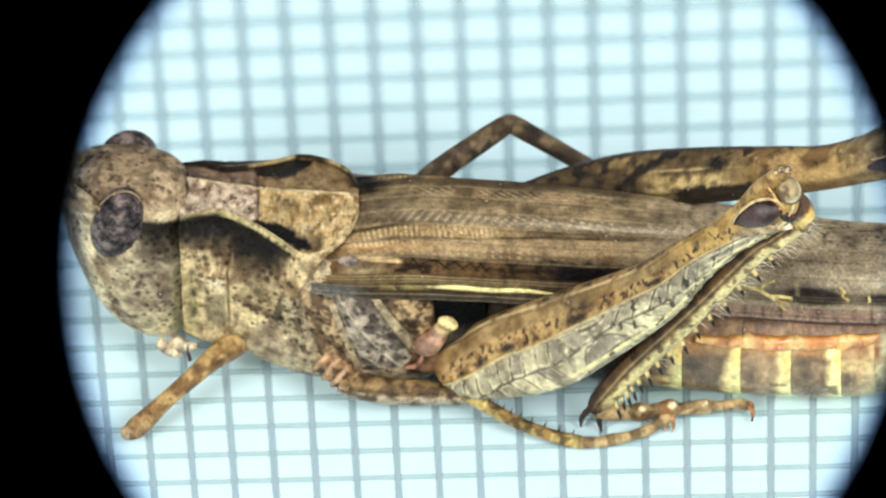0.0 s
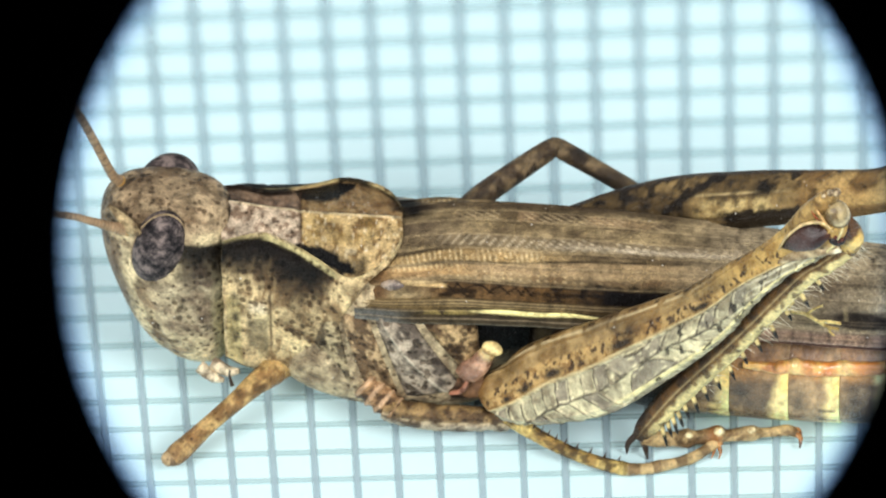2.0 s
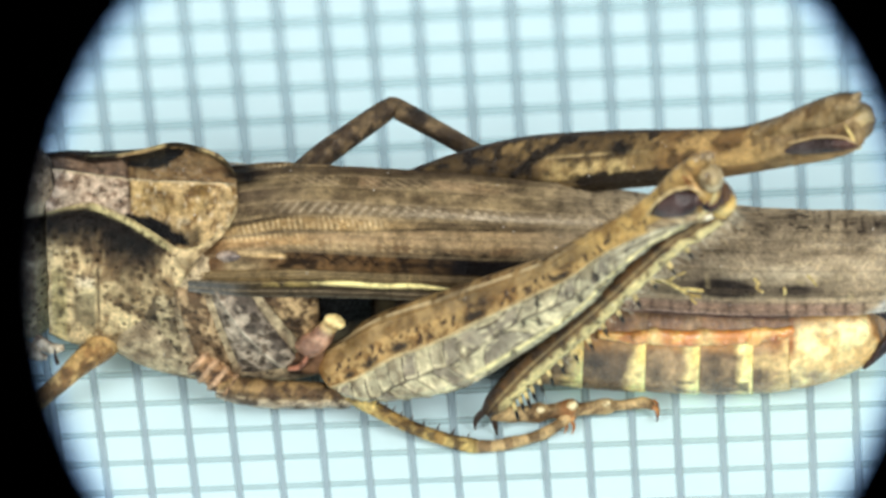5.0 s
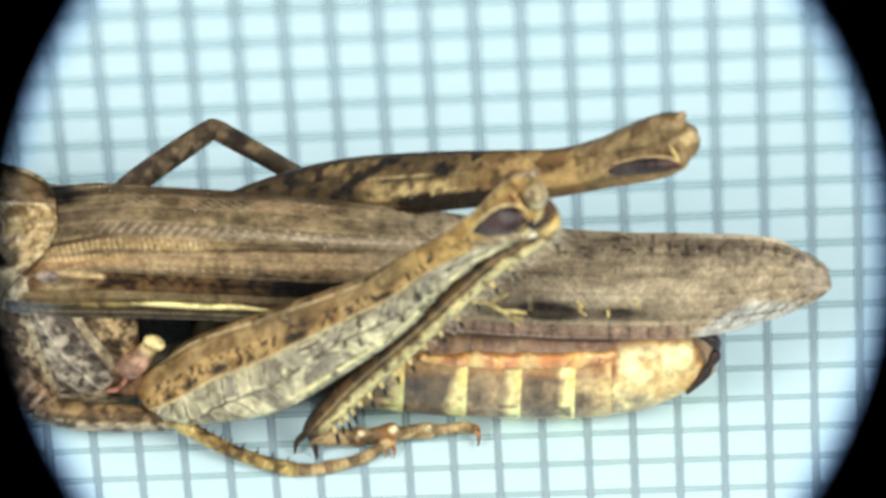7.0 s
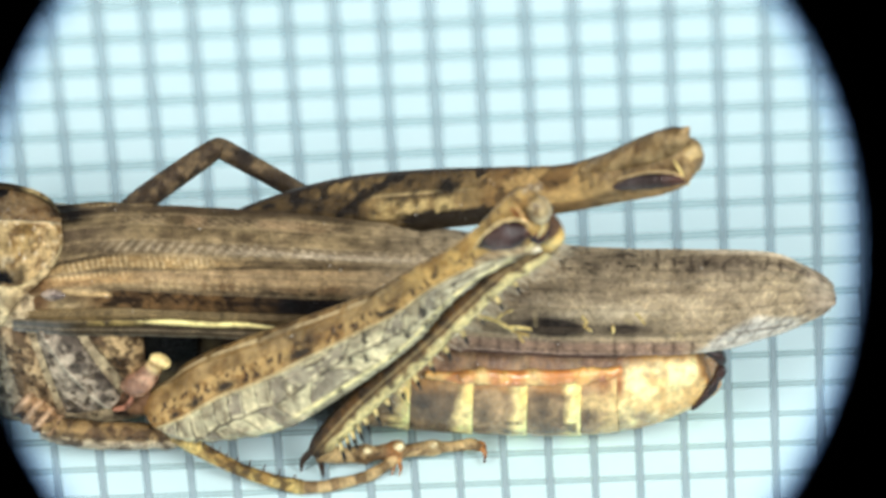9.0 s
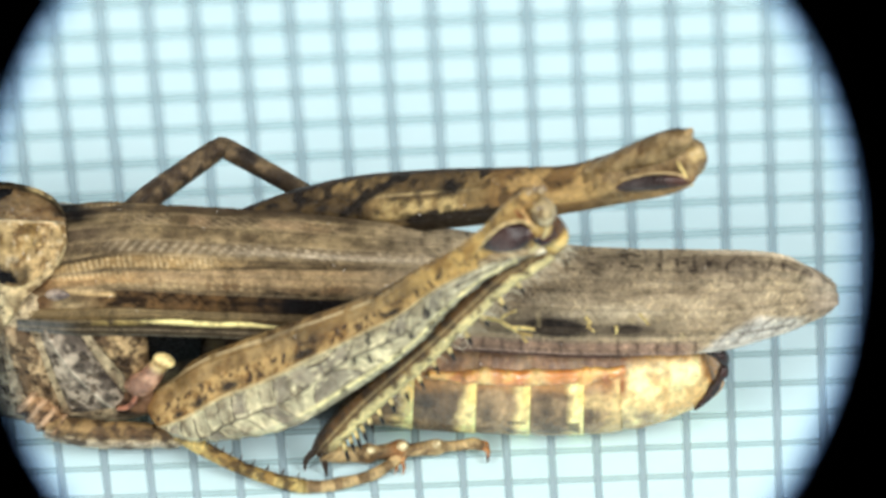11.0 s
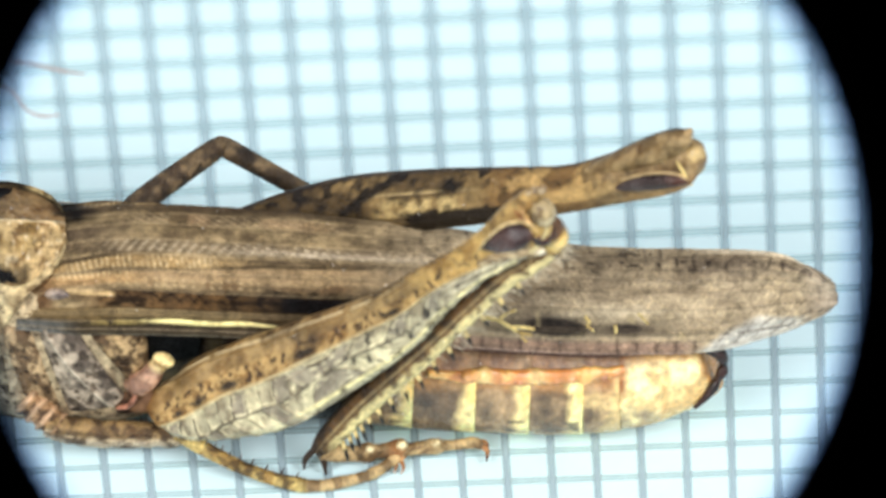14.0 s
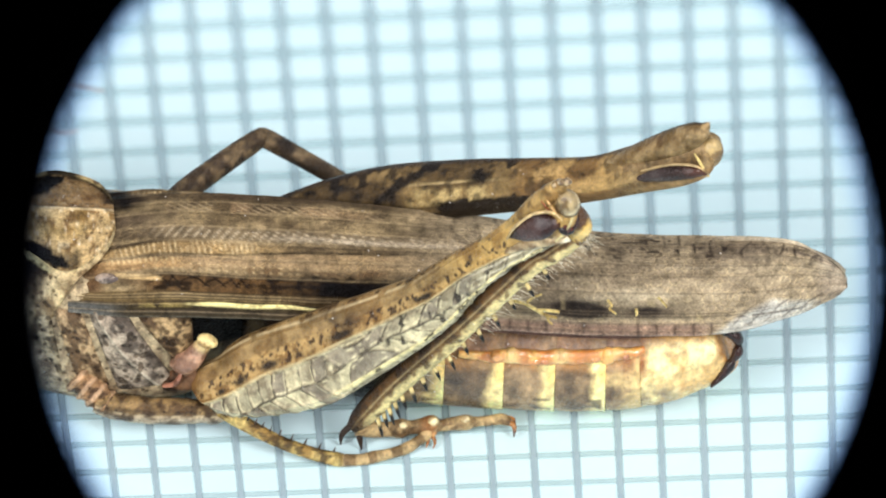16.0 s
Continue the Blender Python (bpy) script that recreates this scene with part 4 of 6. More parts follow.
        # field before the ridge: cream mesh, then white slanted veins
        low = np.interp(x, [0.5, 1.3, 3.3, 5.3, 8.0], [0.51, 0.47, 0.462, 0.42, 0.40])
        top = np.interp(x, [0.6, 1.3, 2.5, 8.0], [0.505, 0.40, 0.375, 0.365])
        comb = band(w, 0.287, 0.357, 0.012) * step(x, 1.8, 3.0) * (1 - step(x, 9.0, 10.0))
        inside = step(w, top - 0.004, top + 0.012) * (1 - step(w, low - 0.012, low + 0.004))
        col = blend(col, rgb(176, 148, 104), inside * (1 - step(x, 4.0, 6.0)) * 0.8)
        col = blend(col, rgb(142, 126, 102), comb * 0.8)
        # tan field under it
        col = blend(col, rgb(186, 160, 124), step(w, low, low + 0.02) * (1 - step(w, 0.50, 0.61)) * front * (0.85 - 0.25 * step(x, 4.5, 7.0)))
        col = blend(col, rgb(104, 86, 64), band(w, 0.53, 0.60, 0.03) * band(x, 4.0, 9.5, 0.8) * 0.7)
        col = blend(col, rgb(196, 160, 112), band(w, 0.49, 0.56, 0.02) * (1 - step(x, 2.6, 3.4)) * 0.7)
        col = blend(col, rgb(126, 100, 72), band(w, 0.52, 0.57, 0.01) * band(x, 1.0, 7.5, 0.4) * step(fine, 0.48, 0.6) * 0.6)
        # brown field with crossed black veins that run into a stripe of pigment and painted shadow
        col = blend(col, rgb(112, 84, 52), band(w, 0.60, 0.76, 0.02) * band(x, 1.9, 9.6, 0.5) * 0.92)
        wx = x + 0.22 * (grain(p, 0.22, 88) - 0.5) + 0.35 * (grain(p * np.array([1.0, 0, 0]), 0.5, 64) - 0.5)
        arch = np.abs(np.mod(wx * 2.15, 1) - 0.5) * 2
        blob = step(1.0 - arch, 0.34, 0.52) * band(w + 0.04 * arch, 0.606, 0.700, 0.010) * (0.35 + 0.9 * grain(p, 0.13, 63))
        lace = np.maximum(np.exp(-((np.mod(wx * 2.5 + w * 9, 1) - 0.5) / 0.11) ** 2), np.exp(-((np.mod(wx * 2.5 - w * 9 + 0.3, 1) - 0.5) / 0.11) ** 2)) * band(w, 0.606, 0.700, 0.010)
        blob = np.where(x < 4.4, np.maximum(lace, 0.35 * blob), blob)
        blob = np.maximum(blob, 0.75 * step(clouds(p * np.array([0.6, 1, 1]), 0.22, 87), 0.46, 0.60) * band(w, 0.66, 0.755, 0.02))
        col = blend(col, rgb(34, 22, 15), np.clip(1.2 * blob * band(x, 2.1, 6.6, 0.25), 0, 1) * 0.95)
        # smooth black part: dark pigment with the thigh's cast shadow painted in
        full = step(x + 2.2 * (clouds(p, 0.35, 78) - 0.5), 4.5, 6.0) * (1 - step(x, 8.6, 9.8))
        col = blend(col, rgb(10, 7, 6), band(w + 0.07 * (grain(p, 0.2, 79) - 0.5), 0.585, 0.83, 0.035) * full * 0.97)
        # dark lower field with thin pale veins, and the yellow stripe
        col = blend(col, rgb(82, 66, 42), band(w, 0.748, 0.845, 0.012) * front * 0.92)
        for q in (0.772, 0.80, 0.822):
            col = blend(col, rgb(170, 148, 104), np.exp(-((w - q) / 0.006) ** 2) * (1 - full) * front * 0.7)
        col = blend(col, rgb(62, 54, 40), band(w, 0.84, 1.1, 0.01) * front * 0.92)
        col = blend(col, rgb(96, 88, 80), np.exp(-((w - 0.945) / 0.012) ** 2) * front * 0.6)
        col = blend(col, rgb(250, 240, 170, 0.97), (1 - step(np.abs(w - 0.868 + 0.006 * np.sin(4 * x)) / np.interp(x, [2.5, 3.0, 3.7, 5.2, 6.3], [0.004, 0.013, 0.024, 0.021, 0.004]), 0.6, 1.3)) * step(x + 0.9 * (grain(p, 0.14, 89) - 0.5), 2.6, 3.3) * (1 - step(x, 5.8, 6.4)) * 0.95)
        col = blend(col, rgb(164, 146, 88), band(w, 0.86, 0.90, 0.010) * band(x, 1.9, 3.0, 0.3) * (grain(p, 0.12, 89) > 0.4) * 0.8)
        # root: brown, then a bluish skin below and a cream bar behind the boss
        col = blend(col, rgb(116, 84, 56), band(w, 0.46, 0.76, 0.03) * (1 - step(x, 0.9, 1.3)) * 0.8)
        col = blend(col, rgb(124, 104, 70), band(w, 0.74, 0.86, 0.02) * (1 - step(x, 1.8, 2.8)) * 0.7)
        col = blend(col, rgb(214, 186, 138), band(w - 0.05 * (x - 1.2), 0.565, 0.605, 0.012) * band(x, 1.35, 2.4, 0.08) * 0.9)
        col = blend(col, rgb(122, 126, 126), band(w, 0.86, 1.1, 0.02) * (1 - step(x, 0.9, 1.8)) * 0.75)
        # pale cross veins
        slant = np.exp(-((np.mod(x * 4.6 + w * 16 + 0.4 * grain(p, 0.6, 81), 1) - 0.5) / 0.11) ** 2)
        col = blend(col, rgb(216, 202, 174), slant * comb * (grain(p, 0.35, 82) > 0.22) * 0.95)
        col = blend(col, rgb(206, 194, 174), np.exp(-((w - 0.335) / 0.016) ** 2) * step(x, 4.2, 6.0) * (1 - step(x, 8.8, 10.0)) * (0.3 + 0.6 * fine))
        mesh = np.exp(-((np.mod(x * 8.0 - w * 5 + 0.6 * grain(p, 0.5, 83), 1) - 0.5) / 0.16) ** 2)
        col = blend(col, rgb(230, 208, 164), mesh * inside * band(x, 1.4, 4.6, 0.2) * (grain(p, 0.25, 84) > 0.36) * 0.9)
        col = blend(col, rgb(232, 210, 160), mesh * band(w, 0.478, 0.512, 0.008) * band(x, 1.2, 2.8, 0.2) * 0.8)
        col = blend(col, rgb(204, 184, 150), np.exp(-((np.mod(x * 4.6 - w * 22 + 0.5 * grain(p, 0.5, 90), 1) - 0.5) / 0.12) ** 2) * band(w, 0.085, 0.165, 0.012) * band(x, 2.6, 7.5, 0.4) * (grain(p * np.array([1, 0.3, 0.3]), 0.6, 85) > 0.42) * 0.85)
        tick = np.exp(-((np.mod(x * 5.0, 1) - 0.5) / 0.12) ** 2) * (np.exp(-((w - 0.525) / 0.008) ** 2) + np.exp(-((w - 0.565) / 0.008) ** 2))
        col = blend(col, rgb(226, 204, 160), tick * band(x, 2.2, 6.0, 0.4) * 0.6)
        # the dark veins that bound the fields
        col = blend(col, rgb(44, 33, 26), np.exp(-((w - low) / 0.007) ** 2) * (1 - step(x, 7.5, 9.0)) * (0.45 + 0.55 * (grain(p, 0.3, 80) > 0.4)) * 0.9)
        col = blend(col, rgb(60, 46, 36), np.exp(-((w - top) / 0.012) ** 2) * (1 - step(x, 2.0, 3.0)) * 0.85)
        col = blend(col, rgb(52, 40, 32), np.exp(-((w - 0.60) / 0.006) ** 2) * band(x, 2.2, 8.5, 0.3) * 0.6)
        # rear half: dark flecks, dark veins at the upper margin, two blotches, a clear margin near the tip
        col = blend(col, rgb(190, 174, 144), rear * 0.75)
        long = clouds(p * np.array([0.16, 1, 1]), 0.24, 141)
        col = blend(col, rgb(122, 108, 88), rear * step(long, 0.46, 0.68) * band(w, 0.06, 0.86, 0.05) * 0.5)
        col = blend(col, rgb(204, 190, 160), rear * (1 - step(long, 0.30, 0.44)) * band(w, 0.30, 0.90, 0.1) * band(x, 10.5, 15.2, 0.8) * 0.6)
        hatch = np.exp(-((np.mod(x * 7.5 + w * 14 + 0.9 * (clouds(p, 0.4, 115) - 0.5), 1) - 0.5) / 0.17) ** 2)
        col = blend(col, rgb(92, 80, 68), hatch * rear * band(w, 0.10, 0.70, 0.05) * (0.25 + 0.7 * grain(p * np.array([0.4, 1, 1]), 0.5, 118)) * 0.40)
        col = blend(col, rgb(78, 68, 62), band(w, 0.12, 0.56, 0.10) * band(x, 14.2, 17.0, 0.6) * step(m, 0.32, 0.56) * 0.6)
        dots = step(grain(p, 0.13, 142), 0.76, 0.84) * band(w, 0.02, 0.34, 0.05) * step(x, 10.0, 11.0)
        col = blend(col, rgb(48, 40, 38), dots * 0.8)
        fleck = grain(p, 0.22, 73)
        col = blend(col, rgb(58, 48, 44), step(0.5 * fleck + 0.5 * grain(p, 0.10, 76), 0.62, 0.80) * rear * step(0.66 - w, 0, 0.3) * 0.45)
        vein = np.exp(-((np.mod(x * 2.6 + 1.6 * w + 0.8 * grain(p, 0.35, 74), 1) - 0.5) / 0.09) ** 2) * band(w, 0.02, 0.30, 0.04) * step(grain(p, 0.3, 119), 0.3, 0.5)
        col = blend(col, rgb(44, 36, 34), vein * rear * 0.85)
        blotch = np.exp(-((x - 11.8) / 0.75) ** 2 - ((w - 0.76) / 0.08) ** 2) + 0.7 * np.exp(-((x - 13.4) / 0.5) ** 2 - ((w - 0.77) / 0.06) ** 2)
        col = blend(col, rgb(44, 38, 38), np.clip(blotch * 1.6 * (0.6 + 0.8 * m), 0, 0.95))
        col = blend(col, rgb(86, 70, 58), np.exp(-((x - 11.0) / 0.55) ** 2 - ((w - 0.52) / 0.16) ** 2) * (0.3 + m) * 0.8)
        pale = (grain(p * np.array([1.6, 0.4, 0.4]), 0.16, 75) > 0.78) * band(w, 0.66, 0.88, 0.05) * band(x, 11, 15, 0.4)
        col = blend(col, rgb(196, 178, 132), pale * 0.35)
        col = blend(col, rgb(146, 112, 100), band(w, 0.88, 1.1, 0.03) * rear * (1 - step(x, 14.4, 15.2)) * 0.7)
        cross = np.exp(-((np.mod(x * 2.4, 1) - 0.5) / 0.08) ** 2) * band(w, 0.88, 0.99, 0.02)
        col = blend(col, rgb(70, 56, 52), cross * rear * 0.7)
        col = blend(col, rgb(200, 200, 190), step(w - np.interp(x, [14.8, 15.4, 16.2, 17.3], [1.02, 0.84, 0.72, 0.84]), -0.05, 0.05) * (1 - step(x, 16.9, 17.5)) * 0.88)
        col = blend(col, rgb(206, 194, 168), (1 - step(w, 0.05, 0.10)) * step(x, 14.6, 15.4) * 0.8)
        col = blend(col, rgb(188, 174, 154), step(x, 17.0, 17.6) * 0.6)
        net = np.exp(-((np.mod(x * 2.4 + w * 6 + 0.7 * grain(p, 0.4, 128), 1) - 0.5) / 0.07) ** 2) * band(w, 0.74, 0.95, 0.03)
        net = np.maximum(net, np.exp(-((w - 0.86 - 0.05 * (x - 16)) / 0.012) ** 2) * (grain(p, 0.2, 129) > 0.4)) * step(x, 14.9, 15.4)
        for q in (0.10, 0.16, 0.23):
            net = np.maximum(net, np.exp(-((w - q) / 0.014) ** 2) * step(x, 16.4, 17.0))
        col = blend(col, rgb(76, 66, 64), net * 0.7)
        for q in lines:
            col = blend(col, rgb(196, 176, 140), np.exp(-((w - q) / 0.007) ** 2) * 0.35 * (1 - 0.6 * rear))
            col = blend(col, rgb(64, 52, 46), np.exp(-((w - q - 0.014) / 0.006) ** 2) * 0.35)
        # a black mark behind the neck shield on the far side of the back
        col = col * (1 - front[:, None] * np.array([0.10, 0.12, 0.18]))
        col = blend(col, rgb(16, 12, 10), np.exp(-((x - 1.7) / 0.4) ** 2) * (1 - step(w, 0.08, 0.18)) * 0.95)
        if side > 0:
            col = blend(col, rgb(16, 12, 10), np.clip(np.exp(-((x - 1.55) / 0.42) ** 2 - ((w - 0.46) / 0.16) ** 2) * (0.5 + 1.3 * fine), 0, 0.95))
            col = blend(col, rgb(48, 38, 30), band(x, 2.0, 9.0, 0.6) * step(fine, 0.5, 0.6) * 0.7)
        return col, 0.12 + 0.10 * rear * (1 - step(w, 0.5, 0.6))
    paint(ob, tint)
    return ob


def hindwing(bug):
    """The folded hind wing shows as a pinkish lip under the forewing."""
    bm = bmesh.new()
    rings = []
    for x, o, z, h in spline([(7.6, -1.86, 3.12, 0.30), (10.0, -1.86, 3.02, 0.34), (12.5, -1.70, 2.84, 0.32), (14.2, -1.45, 2.86, 0.22), (15.2, -1.2, 3.0, 0.1)], 60):
        rings.append([(x, mid_y(x) + o + 0.25 * t + 0.05 * math.sin(9 * t), z + h * (0.5 - t)) for t in np.linspace(0, 1, 16)] + [(x, mid_y(x) + o + 0.12 + 0.25 * t, z + h * (0.5 - t)) for t in np.linspace(1, 0, 6)])
    skin(bm, rings)
    bmesh.ops.recalc_face_normals(bm, faces=bm.faces[:])
    ob = part("hindwing_edge", bm, M_WING, bug, "pinkish brown edge of the folded hind wing")
    paint(ob, lambda u, v, p: (blend(blend(base(len(p), rgb(152, 112, 98)), rgb(110, 84, 76), step(clouds(p * np.array([0.3, 1, 1]), 0.3, 77), 0.42, 0.6)), rgb(66, 50, 46), np.exp(-((np.mod(p[:, 0] * 1.9, 1) - 0.5) / 0.07) ** 2) * 0.6), 0.1))


def leg_tint(light, mid, dark, rings=0.0, pits=0.35, seed=80, size=0.5):
    def tint(u, v, p):
        m = clouds(p, size, seed)
        col = blend(base(len(p), light), mid, step(m, 0.38, 0.6))
        col = blend(col, dark, step(clouds(p, size * 0.8, seed + 2), 0.56, 0.66) * 0.8)
        if rings:
            col = blend(col, dark, (np.sin(u * rings * 2 * math.pi) > 0.55) * 0.35)
        return col, pits
    return tint


def thorns(owner, rows, length, thick, mat, name, direction):
    """Short tapered spines along a line of feet."""
    for k, (x, y, z) in enumerate(rows):
        d = Vector(direction(k)).normalized() * length
        part(name, limb([(x, y, z, thick, thick), (x + d.x * 0.5, y + d.y * 0.5, z + d.z * 0.5, thick * 0.6, thick * 0.6), (x + d.x, y + d.y, z + d.z, 0.006, 0.006)], n=8, steps=5), mat, owner)


def raised(row, xs, lifts):
    """Lifts a place (and what follows it) along the camera's sight line to fit the view, by millimetres that grow along
    the leg.
    """
    s = float(np.interp(row[0], xs, lifts))
    way = (Vector((-9.0, -214.0, 186.0)) - Vector(row[:3])).normalized() * s
    return (row[0] + way.x, row[1] + way.y, row[2] + way.z, *[r * (1 - s / 288) for r in row[3:]])


def near_hind_leg(bug):
    def up(row):
        return raised(row, [7.0, 11.0], [0.0, 0.8])

    def up_limb(rows, **kw):
        return limb([up(r) for r in rows], **kw)
    bm = bmesh.new()
    rows = [(3.18, -13.25, 1.30, 0.22, 0.2), (3.45, -13.4, 1.42, 0.52, 0.32), (4.0, -13.6, 1.62, 0.78, 0.42), (4.65, -13.84, 2.08, 0.97, 0.46), (5.65, -14.2, 2.74, 1.06, 0.46), (6.55, -14.54, 3.56, 0.98, 0.43), (8.05, -15.1, 5.06, 0.75, 0.36),
            (9.0, -15.45, 6.36, 0.56, 0.31), (9.7, -15.7, 7.22, 0.46, 0.28), (10.3, -15.93, 7.95, 0.51, 0.28), (10.78, -16.1, 8.60, 0.60, 0.29), (11.05, -16.2, 9.0, 0.48, 0.24), (11.18, -16.22, 9.2, 0.24, 0.15)]
    rows = [up(r) for r in rows]
    n = 150
    st = spline(rows, 560)
    side = Vector((0, -0.74, 0.67)).normalized()
    rings = []
    RIDGE = ([0, 0.08, 0.14, 0.19, 0.28, 0.36, 0.42, 0.5, 0.62, 0.72, 1], [1.1, 0.92, 0.72, 0.60, 0.50, 0.45, 0.43, 0.41, 0.52, 0.66, 0.7])
    axis = (Vector(rows[-1][:3]) - Vector(rows[0][:3])).normalized()

    def scales(u, w, p):
        """The scaly outer face: how deep in a joint each point lies, the pale seam beside it, and a number for its plate."""
        half = np.interp(u, [i / 12 for i in range(13)], [r[3] for r in rows])
        ridge = np.interp(u, RIDGE[0], RIDGE[1])
        y = (w - ridge) * 2 * half + 0.10 * (clouds(p, 0.34, 61) - 0.5)
        run = (p - np.array(rows[0][:3])) @ np.array(axis) + 0.12 * (clouds(p, 0.30, 62) - 0.5)
        up = step(u, 0.38, 0.46)
        tall = 0.56 - 0.16 * up
        lane = np.floor(y / tall)
        lean = np.where(lane < 1, 0.30, -0.55) + 1.1 * up * np.where(lane < 1, 1.0, -1.0)
        k = (run + lean * y) / (0.37 + 0.22 * up + 0.06 * lane) + 0.37 * lane
        cell = grain(np.stack([np.floor(k) * 3.7, lane * 5.1, 0 * k], 1), 1.0, 93)
        fk, fl = np.abs(np.mod(k, 1) - 0.5), np.abs(np.mod(y / tall, 1) - 0.5)
        edge = np.minimum((0.5 - fk) * 0.40, (0.5 - fl) * tall)
        return edge, cell, lane, y
    for i, s in enumerate(st):
        a, b = st[max(i - 1, 0)], st[min(i + 1, len(st) - 1)]
        d = Vector(b[:3] - a[:3]).normalized()
        wv = (side - d * d.dot(side)).normalized()
        uv = d.cross(wv)
        al = i / (len(st) - 1)
        ridge = float(np.interp(al, RIDGE[0], RIDGE[1]))
        ring = []
        for j in range(n):
            an = 2 * math.pi * j / n
            ca, sa = math.cos(an), math.sin(an)
            w = (1 + ca) / 2
            lift = 0.0
            if sa > 0:
                lift += 0.06 * math.exp(-((w - ridge) / 0.022) ** 2) + 0.035 * math.exp(-((w - 0.93) / 0.018) ** 2) + 0.03 * math.exp(-((w - 0.12) / 0.02) ** 2)
                lift -= 0.03 * math.exp(-((w - ridge - 0.06) / 0.03) ** 2)
            ring.append(Vector(s[:3]) + uv * (ca * s[3]) + wv * ((abs(sa) ** 0.75) * math.copysign(1, sa) * s[4] + lift * min(1, s[3] * 1.6)))
        rings.append(ring)
    skin(bm, rings)
    fem = part("hind_femur", bm, M_THIGH, bug, "swollen hind thigh with tan ridge and grey scaly face")

    def on_face(u, w, v):
        ridge = np.interp(u, RIDGE[0], RIDGE[1])
        return step(w, ridge, ridge + 0.03) * (np.sin(2 * math.pi * v) > -0.05) * (1 - step(u, 0.80, 0.86))

    def relief(u, v, p):
        w = (1 + np.cos(2 * math.pi * v)) / 2
        edge, cell, lane, y = scales(u, w, p)
        return (-0.030 * np.exp(-(edge / 0.03) ** 2) + 0.02 * (cell - 0.5)) * on_face(u, w, v) * (1 - 0.75 * step(lane, 1.5, 1.6))
    emboss(fem, relief)

    def tint(u, v, p):
        w = (1 + np.cos(2 * math.pi * v)) / 2
        front = np.sin(2 * math.pi * v) > -0.05
        ridge = np.interp(u, RIDGE[0], RIDGE[1])
        m = clouds(p, 0.5, 90)
        tan = blend(base(len(p), rgb(178, 148, 98)), rgb(146, 114, 68), step(m, 0.40, 0.66))
        gold = blend(base(len(p), rgb(196, 162, 104)), rgb(152, 116, 66), step(clouds(p, 0.16, 91), 0.44, 0.62))
        col = blend(tan, gold, step(w, ridge * 0.48, ridge * 0.56))
        col = blend(col, rgb(222, 202, 158), np.exp(-((w - 0.055 - 0.02 * m) / 0.016) ** 2) * (grain(p, 0.4, 96) > 0.3) * 0.75)
        honey = blend(base(len(p), rgb(206, 170, 100)), rgb(170, 132, 72), step(clouds(p, 0.4, 68), 0.45, 0.65))
        honey = blend(honey, rgb(84, 60, 38), step(grain(p, 0.13, 67), 0.78, 0.86) * 0.7)
        col = blend(col, honey, step(u, 0.50, 0.64) * 0.95)
        dots = step(grain(p, 0.085, 92), 0.60, 0.72) * step(w, ridge * 0.50, ridge * 0.56) * (1 - step(w, ridge - 0.05, ridge - 0.02)) * (u < 0.72)
        col = blend(col, rgb(66, 42, 26), dots * 0.85)
        # a few black blots just above the ridge, and dark smudges over the crest
        for c0 in (0.15, 0.22, 0.285, 0.425, 0.53):
            blot = np.exp(-((u - c0) / 0.014) ** 2 - ((w - ridge + 0.075) / 0.045) ** 2) * (0.5 + 1.1 * clouds(p, 0.14, 66))
            col = blend(col, rgb(38, 30, 24), np.clip(blot * 1.3, 0, 0.92))
        for c0, amount in ((0.405, 0.95), (0.535, 0.6)):
            col = blend(col, rgb(70, 50, 34), np.clip(np.exp(-((u - c0 - 0.10 * w + 0.05 * (grain(p, 0.2, 69) - 0.5)) / 0.022) ** 2) * (1 - step(w, ridge * 0.62, ridge * 0.8)) * amount * (0.45 + m), 0, 0.9))
        col = blend(col, rgb(60, 44, 30), np.exp(-((w - 0.025) / 0.016) ** 2) * (grain(p, 0.12, 65) > 0.62) * 0.85)
        # plates of the outer face
        edge, cell, lane, y = scales(u, w, p)
        bone = blend(base(len(p), rgb(192, 182, 148)), rgb(150, 138, 110), step(clouds(p, 0.22, 94), 0.36, 0.66))
        bone = blend(bone, rgb(232, 222, 178), step(cell, 0.58, 0.72) * step(clouds(p, 0.5, 99) + 0.10 * step(u, 0.36, 0.42), 0.44, 0.56) * 0.7)
        bone = blend(bone, rgb(142, 132, 120), step(0.36 - cell, 0, 0.1) * 0.45)
        low = step(lane, 1.5, 1.6) * (1 - step(u, 0.40, 0.48))
        bone = blend(bone, blend(base(len(p), rgb(184, 172, 142)), rgb(140, 126, 100), step(clouds(p, 0.12, 64), 0.42, 0.60)), low * 0.85)
        crack = np.exp(-(edge / 0.026) ** 2) * step(grain(p, 0.17, 95), 0.30, 0.50) * (1 - 0.6 * low)
        seam = np.exp(-((edge - 0.055) / 0.022) ** 2) * step(grain(p, 0.12, 98), 0.40, 0.56) * (1 - 0.7 * low)
        bone = blend(bone, rgb(236, 226, 182), seam * 0.75)
        bone = blend(bone, rgb(66, 55, 42), crack * 0.8)
        knot = step(grain(p, 0.15, 60), 0.74, 0.84) * step(u, 0.40, 0.46)
        bone = blend(bone, rgb(46, 38, 32), knot * 0.85)
        # towards the knee: pale lengthwise streaks
        streak = np.exp(-((np.mod(y / 0.15 + 0.5 * (grain(p, 0.5, 63) - 0.5), 1) - 0.5) / 0.18) ** 2)
        bone = blend(bone, rgb(232, 224, 198), streak * step(u, 0.56, 0.66) * 0.55)
